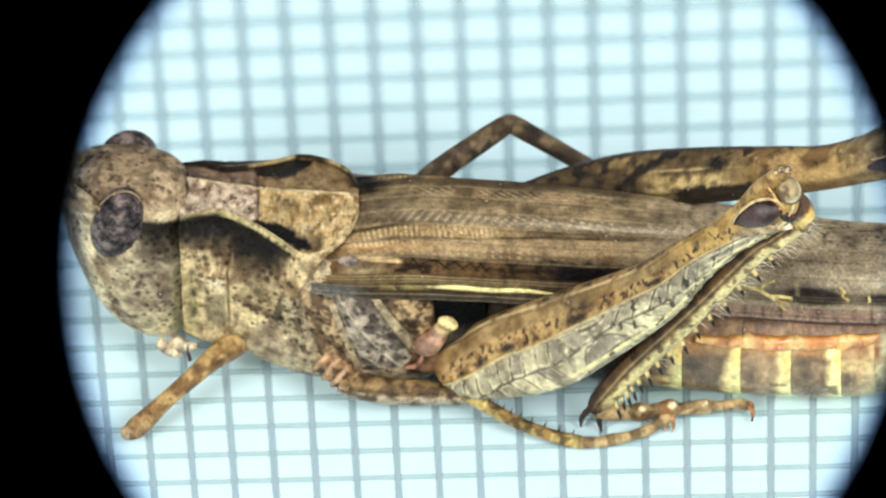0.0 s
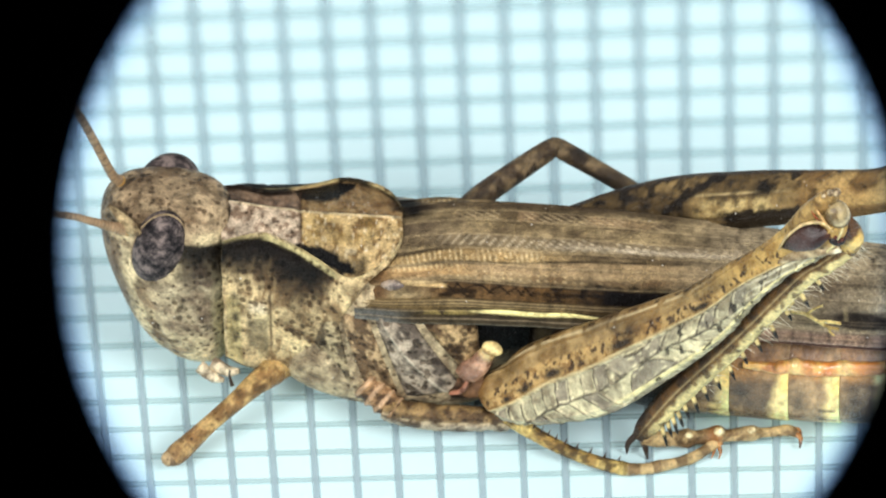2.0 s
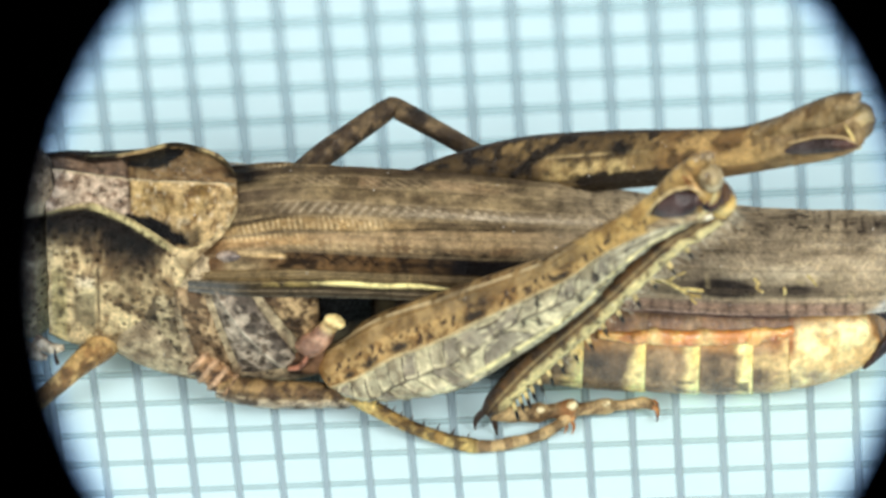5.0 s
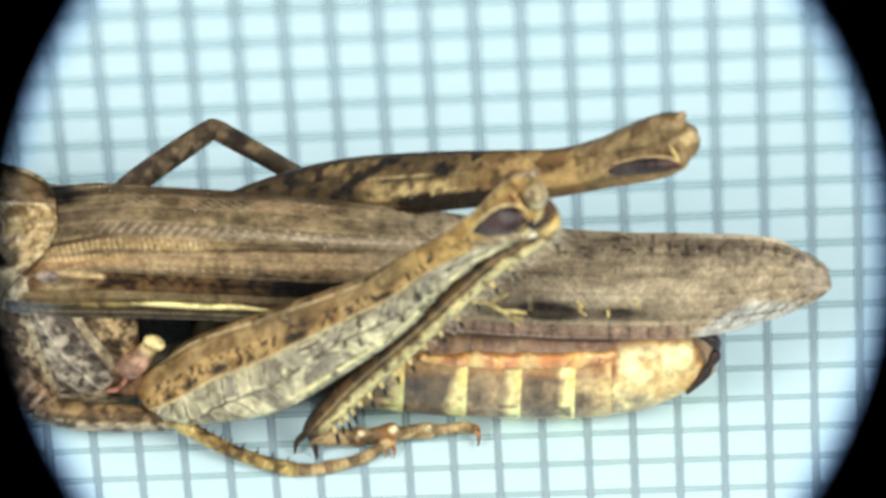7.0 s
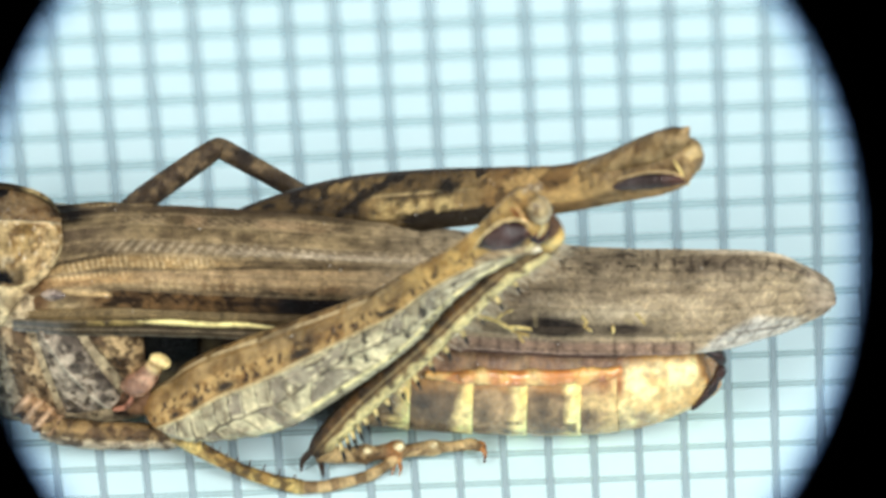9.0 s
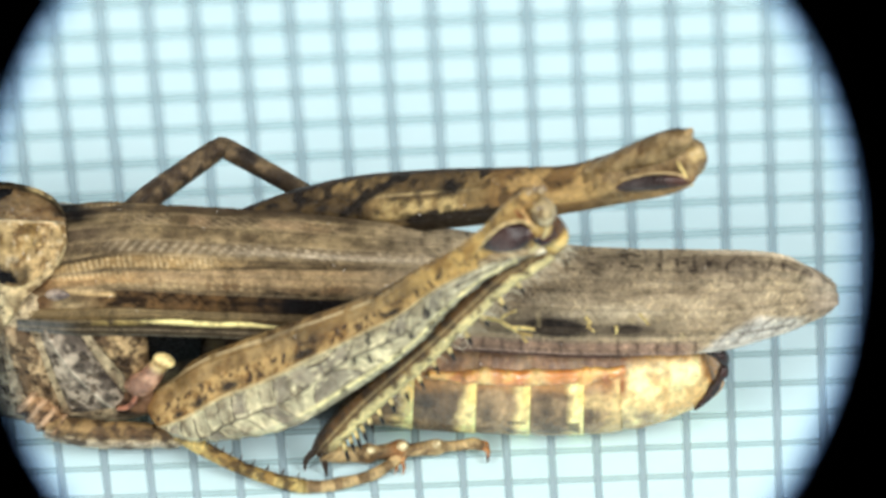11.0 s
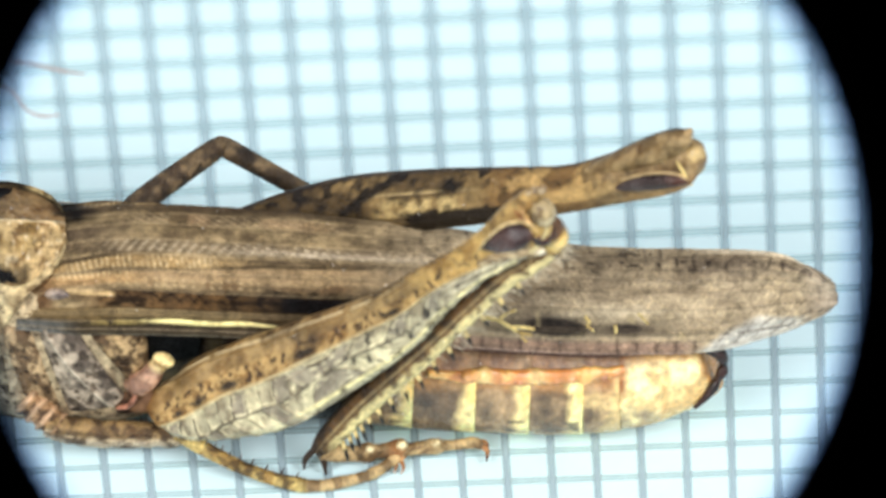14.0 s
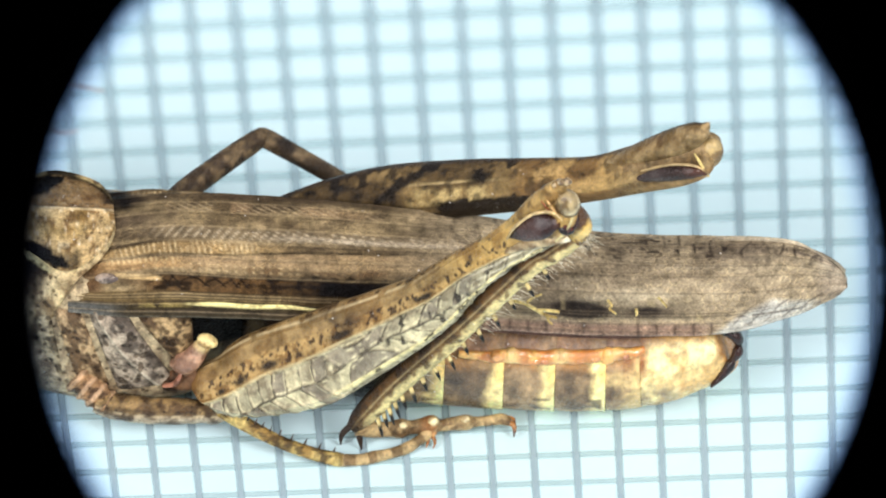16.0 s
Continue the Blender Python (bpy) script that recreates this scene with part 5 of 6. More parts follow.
        bone = blend(bone, rgb(108, 92, 70), (1 - streak) * step(u, 0.60, 0.70) * 0.55)
        col = blend(col, bone, on_face(u, w, v))
        col = blend(col, rgb(222, 206, 158), np.exp(-((w - ridge) / 0.013) ** 2) * front * 0.8 * (1 - step(u, 0.66, 0.74)))
        rim = band(w, 0.90, 0.955, 0.012) * front
        col = blend(col, rgb(234, 222, 164), rim * step(u, 0.34, 0.42) * 0.9)
        col = blend(col, rgb(60, 50, 38), rim * (grain(p, 0.16, 97) > 0.68) * step(u, 0.3, 0.36) * 0.85)
        col = blend(col, bone, (1 - front) * step(w, 0.6, 0.8) * 0.9)
        col = blend(col, rgb(150, 104, 54), (1 - step(u, 0.02, 0.12)) * 0.75)
        return col, np.where(on_face(u, w, v) > 0.5, 0.08, 0.2)
    paint(fem, tint)
    # the knee: round cap, crest with two clear nubs, dark crescent, pale lower lobe, and the pit before the shin's head
    bm = bmesh.new()
    bmesh.ops.create_uvsphere(bm, u_segments=36, v_segments=26, radius=1.0)
    centre = Vector(up((11.20, -16.32, 9.20)))
    bm.transform(Matrix.Translation(centre) @ Euler((0, radians(-15), 0)).to_matrix().to_4x4() @ Matrix.Diagonal((0.28, 0.27, 0.36, 1)))

    def cap_tint(u, v, p):
        k = ((p - np.array(centre)) / 0.30) @ np.array(side)
        col = blend(base(len(p), rgb(184, 164, 120)), rgb(116, 94, 60), step(clouds(p, 0.14, 100), 0.44, 0.60))
        col = blend(col, rgb(236, 220, 176), band(k, 0.36, 0.58, 0.10) * step(p[:, 0] - centre.x - 0.5 * (p[:, 2] - centre.z), -0.10, 0.10) * 0.8)
        return blend(col, rgb(74, 46, 28), 1 - step(k, 0.12, 0.26)), 0.05
    paint(part("knee_cap", bm, M_GLOSS, fem, "pale horn-coloured knee cap"), cap_tint)
    crest = part("knee_crest", up_limb([(10.20, -16.08, 8.66, 0.14, 0.18), (10.55, -16.15, 9.10, 0.23, 0.2), (10.86, -16.22, 9.46, 0.24, 0.19), (11.06, -16.26, 9.72, 0.17, 0.14), (11.15, -16.28, 9.84, 0.05, 0.05)], n=20, steps=30), M_LEG, fem)
    paint(crest, lambda u, v, p: (blend(blend(base(len(p), rgb(194, 160, 98)), rgb(150, 116, 66), step(clouds(p, 0.22, 101), 0.42, 0.62)), rgb(78, 52, 32), step(grain(p, 0.12, 103), 0.70, 0.8) * 0.6), 0.1))
    for x, z, r in ((11.04, 9.84, 0.085), (11.18, 9.86, 0.095), (10.90, 9.76, 0.06)):
        bm = bmesh.new()
        bmesh.ops.create_uvsphere(bm, u_segments=14, v_segments=10, radius=r, matrix=Matrix.Translation(up((x, -16.32, z))))
        paint(part("knee_nub", bm, M_GLOSS, crest, "clear horny nub"), lambda u, v, p: (blend(base(len(p), rgb(212, 190, 150)), rgb(120, 96, 66), step(clouds(p, 0.08, 105), 0.42, 0.6)), 0.0))
    paint(part("knee_crescent", up_limb([(9.96, -16.16, 8.12, 0.03, 0.05), (10.20, -16.32, 8.40, 0.22, 0.14), (10.54, -16.42, 8.66, 0.33, 0.18), (10.84, -16.44, 8.74, 0.25, 0.16), (11.06, -16.40, 8.66, 0.06, 0.08)], side=(0, -0.74, 0.67), n=24, steps=40), M_GLOSS, fem, "glossy dark maroon knee crescent"),
          lambda u, v, p: (blend(blend(base(len(p), rgb(58, 28, 24)), rgb(96, 70, 64), band(u + 0.2 * (clouds(p, 0.3, 102) - 0.5), 0.25, 0.55, 0.12) * 0.8), rgb(110, 62, 40), step(u, 0.72, 0.9) * 0.7), 0.0))
    for name, line, w, hue in (("knee_crescent_rim", [(9.88, -16.2, 8.10), (10.06, -16.36, 8.62), (10.40, -16.46, 9.04), (10.78, -16.48, 9.12), (10.98, -16.48, 8.98), (11.08, -16.46, 8.82)], 0.035, rgb(236, 206, 146)),
                               ("knee_fold", [(10.72, -16.40, 9.42), (10.84, -16.46, 9.22), (10.98, -16.48, 8.98)], 0.025, rgb(228, 182, 120)), ("knee_fold", [(10.60, -16.36, 9.36), (10.74, -16.44, 9.18), (10.90, -16.48, 9.06)], 0.02, rgb(176, 92, 50))):
        paint(part(name, up_limb([(*q, w * (0.6 + 0.5 * math.sin(math.pi * (i + 0.4) / len(line))), w * 1.2) for i, q in enumerate(line)], side=(0, -0.74, 0.67), n=10, steps=30), M_GLOSS, fem), lambda u, v, p, hue=hue: (blend(base(len(p), hue), hue * 0.6, step(clouds(p, 0.15, 106), 0.5, 0.64)), 0.0))
    paint(part("knee_lobe", up_limb([(9.9, -16.1, 7.62, 0.06, 0.08), (10.4, -16.25, 8.0, 0.15, 0.12), (10.85, -16.34, 8.20, 0.17, 0.14), (11.12, -16.40, 8.22, 0.11, 0.1), (11.27, -16.42, 8.17, 0.03, 0.04)], side=(0, -0.74, 0.67), n=20, steps=36), M_GLOSS, fem, "pale pointed knee lobe"),
          lambda u, v, p: (blend(blend(base(len(p), rgb(150, 124, 88)), rgb(206, 184, 140), step(clouds(p * np.array([0.5, 1, 1]), 0.18, 107), 0.42, 0.6)), rgb(246, 236, 204), step(u, 0.66, 0.84)), 0.05))
    pit = part("knee_pit", up_limb([(11.0, -16.38, 8.66, 0.05, 0.05), (11.09, -16.42, 8.62, 0.17, 0.12), (11.22, -16.42, 8.60, 0.19, 0.12), (11.34, -16.38, 8.66, 0.10, 0.08), (11.42, -16.34, 8.80, 0.05, 0.06)], side=(0, -0.74, 0.67), n=16, steps=16), M_GLOSS, fem, "dark red-brown pit of the knee joint")
    paint(pit, lambda u, v, p: (blend(base(len(p), rgb(40, 18, 14)), rgb(92, 40, 26), step(clouds(p, 0.12, 108), 0.5, 0.62)), 0.0))
    for x, z in ((11.14, 8.70), (11.20, 8.58), (11.28, 8.62), (11.17, 8.50)):
        bm = bmesh.new()
        bmesh.ops.create_uvsphere(bm, u_segments=10, v_segments=8, radius=0.05, matrix=Matrix.Translation(up((x, -16.53, z))))
        paint(part("bead", bm, M_GLOSS, pit), lambda u, v, p: (base(len(p), rgb(104, 44, 26)), 0.0))
    bm = up_limb([(11.40, -16.22, 9.12, 0.03, 0.04), (11.44, -16.2, 8.94, 0.10, 0.11), (11.50, -16.15, 8.62, 0.20, 0.2), (11.53, -16.1, 8.30, 0.26, 0.23), (11.44, -16.05, 7.98, 0.25, 0.2), (11.36, -16.02, 7.8, 0.2, 0.18)], side=(0, -0.74, 0.67), n=30, steps=40)
    head_of_shin = part("shin_head", bm, M_GLOSS, fem, "amber-brown head of the shin in the knee joint")
    paint(head_of_shin, lambda u, v, p: (blend(blend(blend(base(len(p), rgb(226, 180, 84)), rgb(240, 214, 140), np.exp(-((u - 0.62) / 0.12) ** 2) * 0.7), rgb(112, 72, 32), step(clouds(p, 0.16, 104), 0.55, 0.64) * 0.85), rgb(96, 50, 30), (1 - step(u + 0.45 * (p[:, 0] - 11.45) + 0.3 * (clouds(p, 0.2, 105) - 0.5), 0.46, 0.62)) * 0.9), 0.05))
    # shin
    tib = part("hind_tibia", up_limb([(11.50, -16.02, 8.22, 0.24, 0.2), (11.35, -16.0, 7.90, 0.28, 0.22), (10.9, -15.9, 7.36, 0.26, 0.2), (10.3, -15.65, 6.62, 0.28, 0.2), (8.95, -15.1, 4.40, 0.31, 0.22), (7.65, -14.62, 2.42, 0.31, 0.22), (6.95, -14.3, 1.14, 0.27, 0.2), (6.72, -14.15, 0.62, 0.18, 0.16)],
                                  side=(0, -0.74, 0.67), n=60, steps=260), M_LEG, bug, "brown hind shin with yellow spiny edge")
    emboss(tib, lambda u, v, p: 0.035 * np.exp(-(((1 + np.cos(2 * math.pi * v)) / 2 - 0.56) / 0.03) ** 2) + 0.06 * (clouds(p, 0.22, 113) - 0.45) * (1 - step((1 + np.cos(2 * math.pi * v)) / 2, 0.2, 0.4)))

    def shin(u, v, p):
        w = (1 + np.cos(2 * math.pi * v)) / 2   # 0 on the spiny edge
        m = clouds(p, 0.3, 110)
        col = blend(base(len(p), rgb(150, 118, 74)), rgb(104, 78, 48), step(m, 0.4, 0.6))
        col = blend(col, blend(base(len(p), rgb(124, 88, 48)), rgb(84, 58, 34), step(m, 0.42, 0.6)), step(w, 0.58, 0.66))
        col = blend(col, rgb(50, 34, 22), step(w, 0.84, 0.92) * 0.8)
        col = blend(col, rgb(204, 184, 138), np.exp(-((w - 0.56) / 0.028) ** 2) * 0.75)
        col = blend(col, rgb(86, 62, 38), np.exp(-((w - 0.45) / 0.03) ** 2) * 0.5)
        col = blend(col, rgb(236, 218, 154), (1 - step(w + 0.30 * (clouds(p, 0.24, 112) - 0.5), 0.26, 0.40)) * (1 - step(u, 0.80, 0.95)) * 0.92)
        col = blend(col, rgb(110, 82, 48), (1 - step(w, 0.30, 0.4)) * step(grain(p, 0.14, 114), 0.66, 0.78) * 0.75)
        col = blend(col, rgb(214, 166, 76), (1 - step(u, 0.03, 0.10)) * 0.7)
        col = blend(col, rgb(176, 92, 48), np.exp(-((u - 0.075) / 0.018) ** 2) * (1 - step(w, 0.45, 0.6)) * 0.7)
        col = blend(col, rgb(74, 50, 32), step(u, 0.80, 0.95) * 0.5)
        return col, 0.15
    paint(tib, shin)
    rnd = random.Random(31)
    bm = bmesh.new()
    for k in range(46):
        f = rnd.random() ** 1.6
        x, y, z = [float(np.interp(f, [0, 0.35, 1], q)) for q in ((11.55, 10.35, 8.0), (-16.1, -15.75, -14.8), (8.3, 6.65, 2.9))]
        turn, reach = rnd.uniform(-1.1, 0.5), rnd.uniform(0.28, 0.55)
        foot = Vector(up((x + 0.12, y - 0.12, z - 0.10))[:3])
        d = Vector((math.cos(turn), rnd.uniform(-0.3, 0.1), math.sin(turn))) * reach
        hair = [foot + d * t + Vector((0, 0, -0.10 * reach * t * t)) for t in (0, 0.5, 1)]
        ring = []
        for q, r in zip(hair, (0.010, 0.007, 0.003)):
            ring.append([bm.verts.new(q + Vector((r * math.cos(a), 0.3 * r, r * math.sin(a)))) for a in (0, 2.1, 4.2)])
        for low, top in zip(ring, ring[1:]):
            for i in range(3):
                bm.faces.new((low[i], low[i - 1], top[i - 1], top[i]))
    bmesh.ops.recalc_face_normals(bm, faces=bm.faces[:])
    part("fine_hairs", bm, M_HAIR, tib, "sparse fine colourless hairs", kind="stuff")
    feet = [(x + 0.20, -0.08 + y, z - 0.12) for x, y, z in (up(q[:3]) for q in spline([(10.55, -15.75, 6.92), (8.95, -15.1, 4.30), (7.65, -14.62, 2.34), (7.02, -14.35, 1.25)], 15))]
    for k, (x, y, z) in enumerate(feet):
        long = 0.30 + 0.16 * k / 14 + 0.04 * math.sin(2.3 * k)
        d = Vector((0.50 - 0.30 * k / 14, -0.42, -0.78)).normalized() * long
        spine = part("spine", limb([(x - d.x * 0.3, y - d.y * 0.3, z - d.z * 0.3, 0.062, 0.062), (x + d.x * 0.35, y + d.y * 0.35, z + d.z * 0.35, 0.05, 0.05), (x + d.x * 0.75, y + d.y * 0.75, z + d.z * 0.75, 0.036, 0.036), (x + d.x, y + d.y, z + d.z, 0.008, 0.008)], n=10, steps=14), M_GLOSS, tib, "cream spine with black tip")
        paint(spine, lambda u, v, p: (blend(base(len(p), rgb(222, 200, 136)), rgb(20, 14, 11), step(u, 0.30, 0.42)), 0.0))
    for k, (x, y, z) in enumerate(up(q[:3]) for q in spline([(11.45, -16.05, 7.95), (10.8, -15.9, 7.15), (10.2, -15.7, 6.4), (8.95, -15.2, 4.3)], 34)):
        d = Vector((0.7, -0.3, -0.5 + 0.3 * math.sin(k * 2.3))).normalized() * (0.30 + 0.12 * math.sin(k * 1.7))
        part("hair", limb([(x + 0.15, y, z - 0.05, 0.008, 0.008), (x + 0.15 + d.x, y + d.y, z + d.z, 0.003, 0.003), (x + 0.16 + d.x * 1.1, y + d.y * 1.1, z + d.z * 1.15, 0.002, 0.002)], n=4, steps=3), M_HAIR, tib)
    # foot
    foot = part("hind_tarsus", limb([(6.78, -14.1, 0.55, 0.22, 0.2), (7.2, -14.1, 0.44, 0.20, 0.18), (7.5, -14.09, 0.42, 0.18, 0.17), (7.8, -14.06, 0.40, 0.25, 0.2), (8.0, -14.04, 0.40, 0.17, 0.15), (8.25, -14.0, 0.38, 0.20, 0.17), (8.5, -13.97, 0.38, 0.26, 0.2), (8.7, -13.94, 0.34, 0.15, 0.14), (9.0, -13.9, 0.33, 0.17, 0.15), (9.3, -13.88, 0.33, 0.20, 0.16), (9.5, -13.87, 0.33, 0.12, 0.12), (9.8, -13.85, 0.33, 0.12, 0.12), (10.1, -13.84, 0.35, 0.14, 0.13), (10.3, -13.9, 0.30, 0.10, 0.10)], n=20, steps=70), M_LEG, bug, "jointed orange-brown hind foot with hooked claw")
    paint(foot, lambda u, v, p: (blend(blend(base(len(p), rgb(200, 172, 122)), rgb(134, 106, 72), step(clouds(p, 0.25, 115), 0.4, 0.6)), rgb(186, 118, 62), np.exp(-((p[:, 0] - 8.45) / 0.18) ** 2) * 0.5), 0.2))
    for x, y, z, r in ((8.52, -14.05, 0.56, 0.13), (7.82, -14.14, 0.54, 0.10), (9.28, -13.95, 0.47, 0.10)):
        pad = part("foot_pad", limb([(x - r, y, z, 0.03, 0.03), (x - 0.3 * r, y, z + 0.02, r * 0.8, r * 0.8), (x + 0.4 * r, y, z + 0.02, r * 0.8, r * 0.8), (x + r, y, z, 0.03, 0.03)], n=12, steps=10), M_GLOSS, foot, "cream foot pad")
        paint(pad, lambda u, v, p: (blend(base(len(p), rgb(232, 216, 168)), rgb(190, 158, 108), step(clouds(p, 0.1, 116), 0.5, 0.62)), 0.0))
    for rows in ([(10.22, -13.88, 0.33, 0.07, 0.07), (10.38, -14.0, 0.26, 0.06, 0.06), (10.36, -14.2, 0.12, 0.02, 0.02)], [(10.2, -13.8, 0.36, 0.06, 0.06), (10.36, -13.85, 0.36, 0.04, 0.04), (10.42, -13.95, 0.28, 0.015, 0.015)]):
        paint(part("claw", limb(rows, n=10, steps=12), M_GLOSS, foot), lambda u, v, p: (blend(base(len(p), rgb(190, 130, 70)), rgb(70, 44, 30), step(u, 0.5, 0.95)), 0.0))
    for rows in ([(6.66, -14.1, 0.62, 0.08, 0.08), (6.45, -14.12, 0.35, 0.07, 0.07), (6.41, -14.15, 0.06, 0.02, 0.02)], [(6.8, -14.15, 0.55, 0.08, 0.08), (6.84, -14.25, 0.30, 0.07, 0.07), (6.88, -14.3, 0.02, 0.02, 0.02)]):
        part("spur", limb(rows, n=10, steps=12), M_THORN, tib, "dark brown hooked spur")


def far_hind_leg(bug):
    def up(row):
        sunk = (row[0], row[1], row[2] - float(np.interp(row[0], [11.0, 14.0], [0.0, 0.09]))) + tuple(row[3:])
        return raised(sunk, [4.2, 8.0, 9.7, 15.0], [0.2, 1.5, 3.0, 6.7])

    def up_limb(rows, **kw):
        return limb([up(r) for r in rows], side=(0, -0.74, 0.67), **kw)
    rows = [(4.2, -9.9, 2.7, 0.3, 0.3), (5.6, -9.65, 2.98, 0.58, 0.4), (7.55, -9.35, 3.28, 0.67, 0.45), (9.5, -9.1, 3.23, 0.66, 0.42), (11.3, -8.98, 3.20, 0.59, 0.38), (12.6, -8.85, 3.22, 0.52, 0.34), (13.7, -8.75, 3.44, 0.57, 0.34), (14.5, -8.65, 3.56, 0.61, 0.34), (15.0, -8.55, 3.68, 0.58, 0.32), (15.3, -8.5, 3.70, 0.42, 0.25), (15.45, -8.5, 3.64, 0.18, 0.12)]
    fem = part("hind_femur", up_limb(rows, n=80, steps=320), M_LEG, bug, "yellow-brown hind thigh with dark bars")
    emboss(fem, lambda u, v, p: 0.03 * np.exp(-(((1 + np.cos(2 * math.pi * v)) / 2 - 0.38) / 0.02) ** 2) * (1 - step(u, 0.6, 0.7)) + 0.025 * np.exp(-(((1 + np.cos(2 * math.pi * v)) / 2 - 0.80) / 0.02) ** 2))

    def tint(u, v, p):
        w = (1 + np.cos(2 * math.pi * v)) / 2
        x = p[:, 0] + np.interp(p[:, 0], [4.2, 8.0, 14.5], [0.03, 0.12, 0.5])
        m = clouds(p * np.array([0.5, 1, 1]), 0.5, 120)
        fine = clouds(p, 0.2, 121)
        col = blend(base(len(p), rgb(156, 130, 84)), rgb(104, 84, 52), step(m, 0.40, 0.58))
        col = blend(col, blend(base(len(p), rgb(192, 158, 100)), rgb(140, 108, 64), step(m, 0.44, 0.64)), step(x + 0.6 * (m - 0.5), 10.2, 11.3))
        col = blend(col, blend(base(len(p), rgb(204, 180, 122)), rgb(158, 132, 84), step(fine, 0.44, 0.62)), band(w, 0.48, 0.76, 0.05) * band(x, 8.3, 10.1, 0.25) * 0.9)
        col = blend(col, rgb(198, 176, 126), np.exp(-((w - 0.38) / 0.022) ** 2) * band(x, 8.0, 10.4, 0.3) * 0.8)
        lean = x - 7.46 - (0.65 - w) * 2.2 + 0.5 * (fine - 0.5)
        dark = 1.2 * np.exp(-(lean / 0.22) ** 2) * band(w, 0.14, 0.75, 0.08)
        dark += 1.1 * np.exp(-((x - 9.9) / 0.22) ** 2 - ((w - 0.33) / 0.10) ** 2)
        dark += 1.4 * band(x + 0.4 * (fine - 0.5), 8.9, 11.2, 0.25) * step(w + 0.2 * (fine - 0.5), 0.66, 0.76)
        dark += 0.9 * np.exp(-((x - 6.05) / 0.16) ** 2 - ((w - 0.38) / 0.10) ** 2) + 0.9 * np.exp(-((x - 7.1) / 0.16) ** 2 - ((w - 0.42) / 0.08) ** 2)
        dark += 0.7 * band(x, 5.0, 11.6, 0.5) * step(clouds(p, 0.32, 122), 0.54, 0.62) * (1 - step(w, 0.26, 0.36))
        dark += 0.5 * step(x, 5.0, 6.0) * step(grain(p, 0.18, 126), 0.74, 0.82)
        col = blend(col, rgb(30, 22, 17), np.clip(dark * (0.8 + 0.7 * fine), 0, 0.95))
        col = blend(col, rgb(96, 66, 38), step(w, 0.74, 0.84) * step(x, 10.8, 11.4) * (1 - step(x, 13.2, 14.0)) * 0.75)
        col = blend(col, rgb(58, 42, 32), (1 - step(w + 0.05 * (fine - 0.5), 0.03, 0.09)) * (0.75 - 0.4 * band(x, 11, 12.2, 0.5)))
        col = blend(col, rgb(186, 160, 122), band(x, 13.2, 15.0, 0.2) * band(w, 0.36, 0.50, 0.05) * 0.7)
        col = blend(col, blend(base(len(p), rgb(172, 148, 106)), rgb(132, 108, 72), step(fine, 0.44, 0.6)), step(x, 12.6, 13.6) * 0.7)
        col = blend(col, rgb(176, 140, 92), step(x, 13.4, 14.0) * step(w, 0.82, 0.9) * 0.7)
        return col, 0.22
    paint(fem, tint)
    paint(part("knee_crescent", up_limb([(13.25, -9.00, 3.30, 0.03, 0.05), (13.7, -9.06, 3.44, 0.12, 0.14), (14.25, -9.08, 3.56, 0.19, 0.16), (14.8, -9.02, 3.54, 0.17, 0.15), (15.15, -8.93, 3.38, 0.05, 0.07)], n=22, steps=40), M_GLOSS, fem, "glossy dark maroon knee crescent"),
          lambda u, v, p: (blend(blend(base(len(p), rgb(58, 34, 28)), rgb(112, 100, 98), np.exp(-((u - 0.36) / 0.16) ** 2) * 0.75), rgb(120, 66, 40), step(u, 0.6, 0.85) * 0.5), 0.0))
    paint(part("knee_crescent_rim", up_limb([(13.4, -9.04, 3.52, 0.02, 0.03), (13.8, -9.08, 3.70, 0.035, 0.04), (14.3, -9.08, 3.82, 0.035, 0.04), (14.8, -9.04, 3.74, 0.035, 0.04), (15.1, -8.96, 3.50, 0.02, 0.03)], n=10, steps=26), M_GLOSS, fem), lambda u, v, p: (base(len(p), rgb(206, 178, 128)), 0.0))
    bm = bmesh.new()
    bmesh.ops.create_uvsphere(bm, u_segments=32, v_segments=24, radius=1.0)
    bm.transform(Matrix.Translation(up((15.26, -8.6, 3.70))) @ Euler((0, radians(10), 0)).to_matrix().to_4x4() @ Matrix.Diagonal((0.29, 0.24, 0.42, 1)))
    paint(part("knee_cap", bm, M_GLOSS, fem, "pale horn-coloured knee cap"), lambda u, v, p: (blend(blend(base(len(p), rgb(196, 170, 116)), rgb(136, 108, 68), step(clouds(p, 0.24, 124), 0.45, 0.6)), rgb(58, 40, 28), step(p[:, 0], 14.92, 15.02) * 0.8), 0.2))
    paint(part("knee_crest", up_limb([(12.9, -8.68, 3.54, 0.10, 0.22), (13.6, -8.66, 3.80, 0.24, 0.32), (14.2, -8.66, 4.04, 0.32, 0.32), (14.7, -8.66, 4.26, 0.32, 0.28), (15.0, -8.66, 4.44, 0.24, 0.22), (15.14, -8.66, 4.60, 0.10, 0.12), (15.19, -8.66, 4.68, 0.03, 0.04)], n=30, steps=50), M_LEG, fem),
          lambda u, v, p: (blend(blend(blend(base(len(p), rgb(176, 150, 106)), rgb(138, 112, 72), step(clouds(p, 0.3, 125), 0.42, 0.62)), rgb(104, 74, 42), step(grain(p, 0.14, 127), 0.7, 0.8) * 0.7), rgb(44, 32, 26), band(v, 0.44, 0.70, 0.06) * (1 - step(u, 0.86, 0.94)) * 0.9), 0.15))
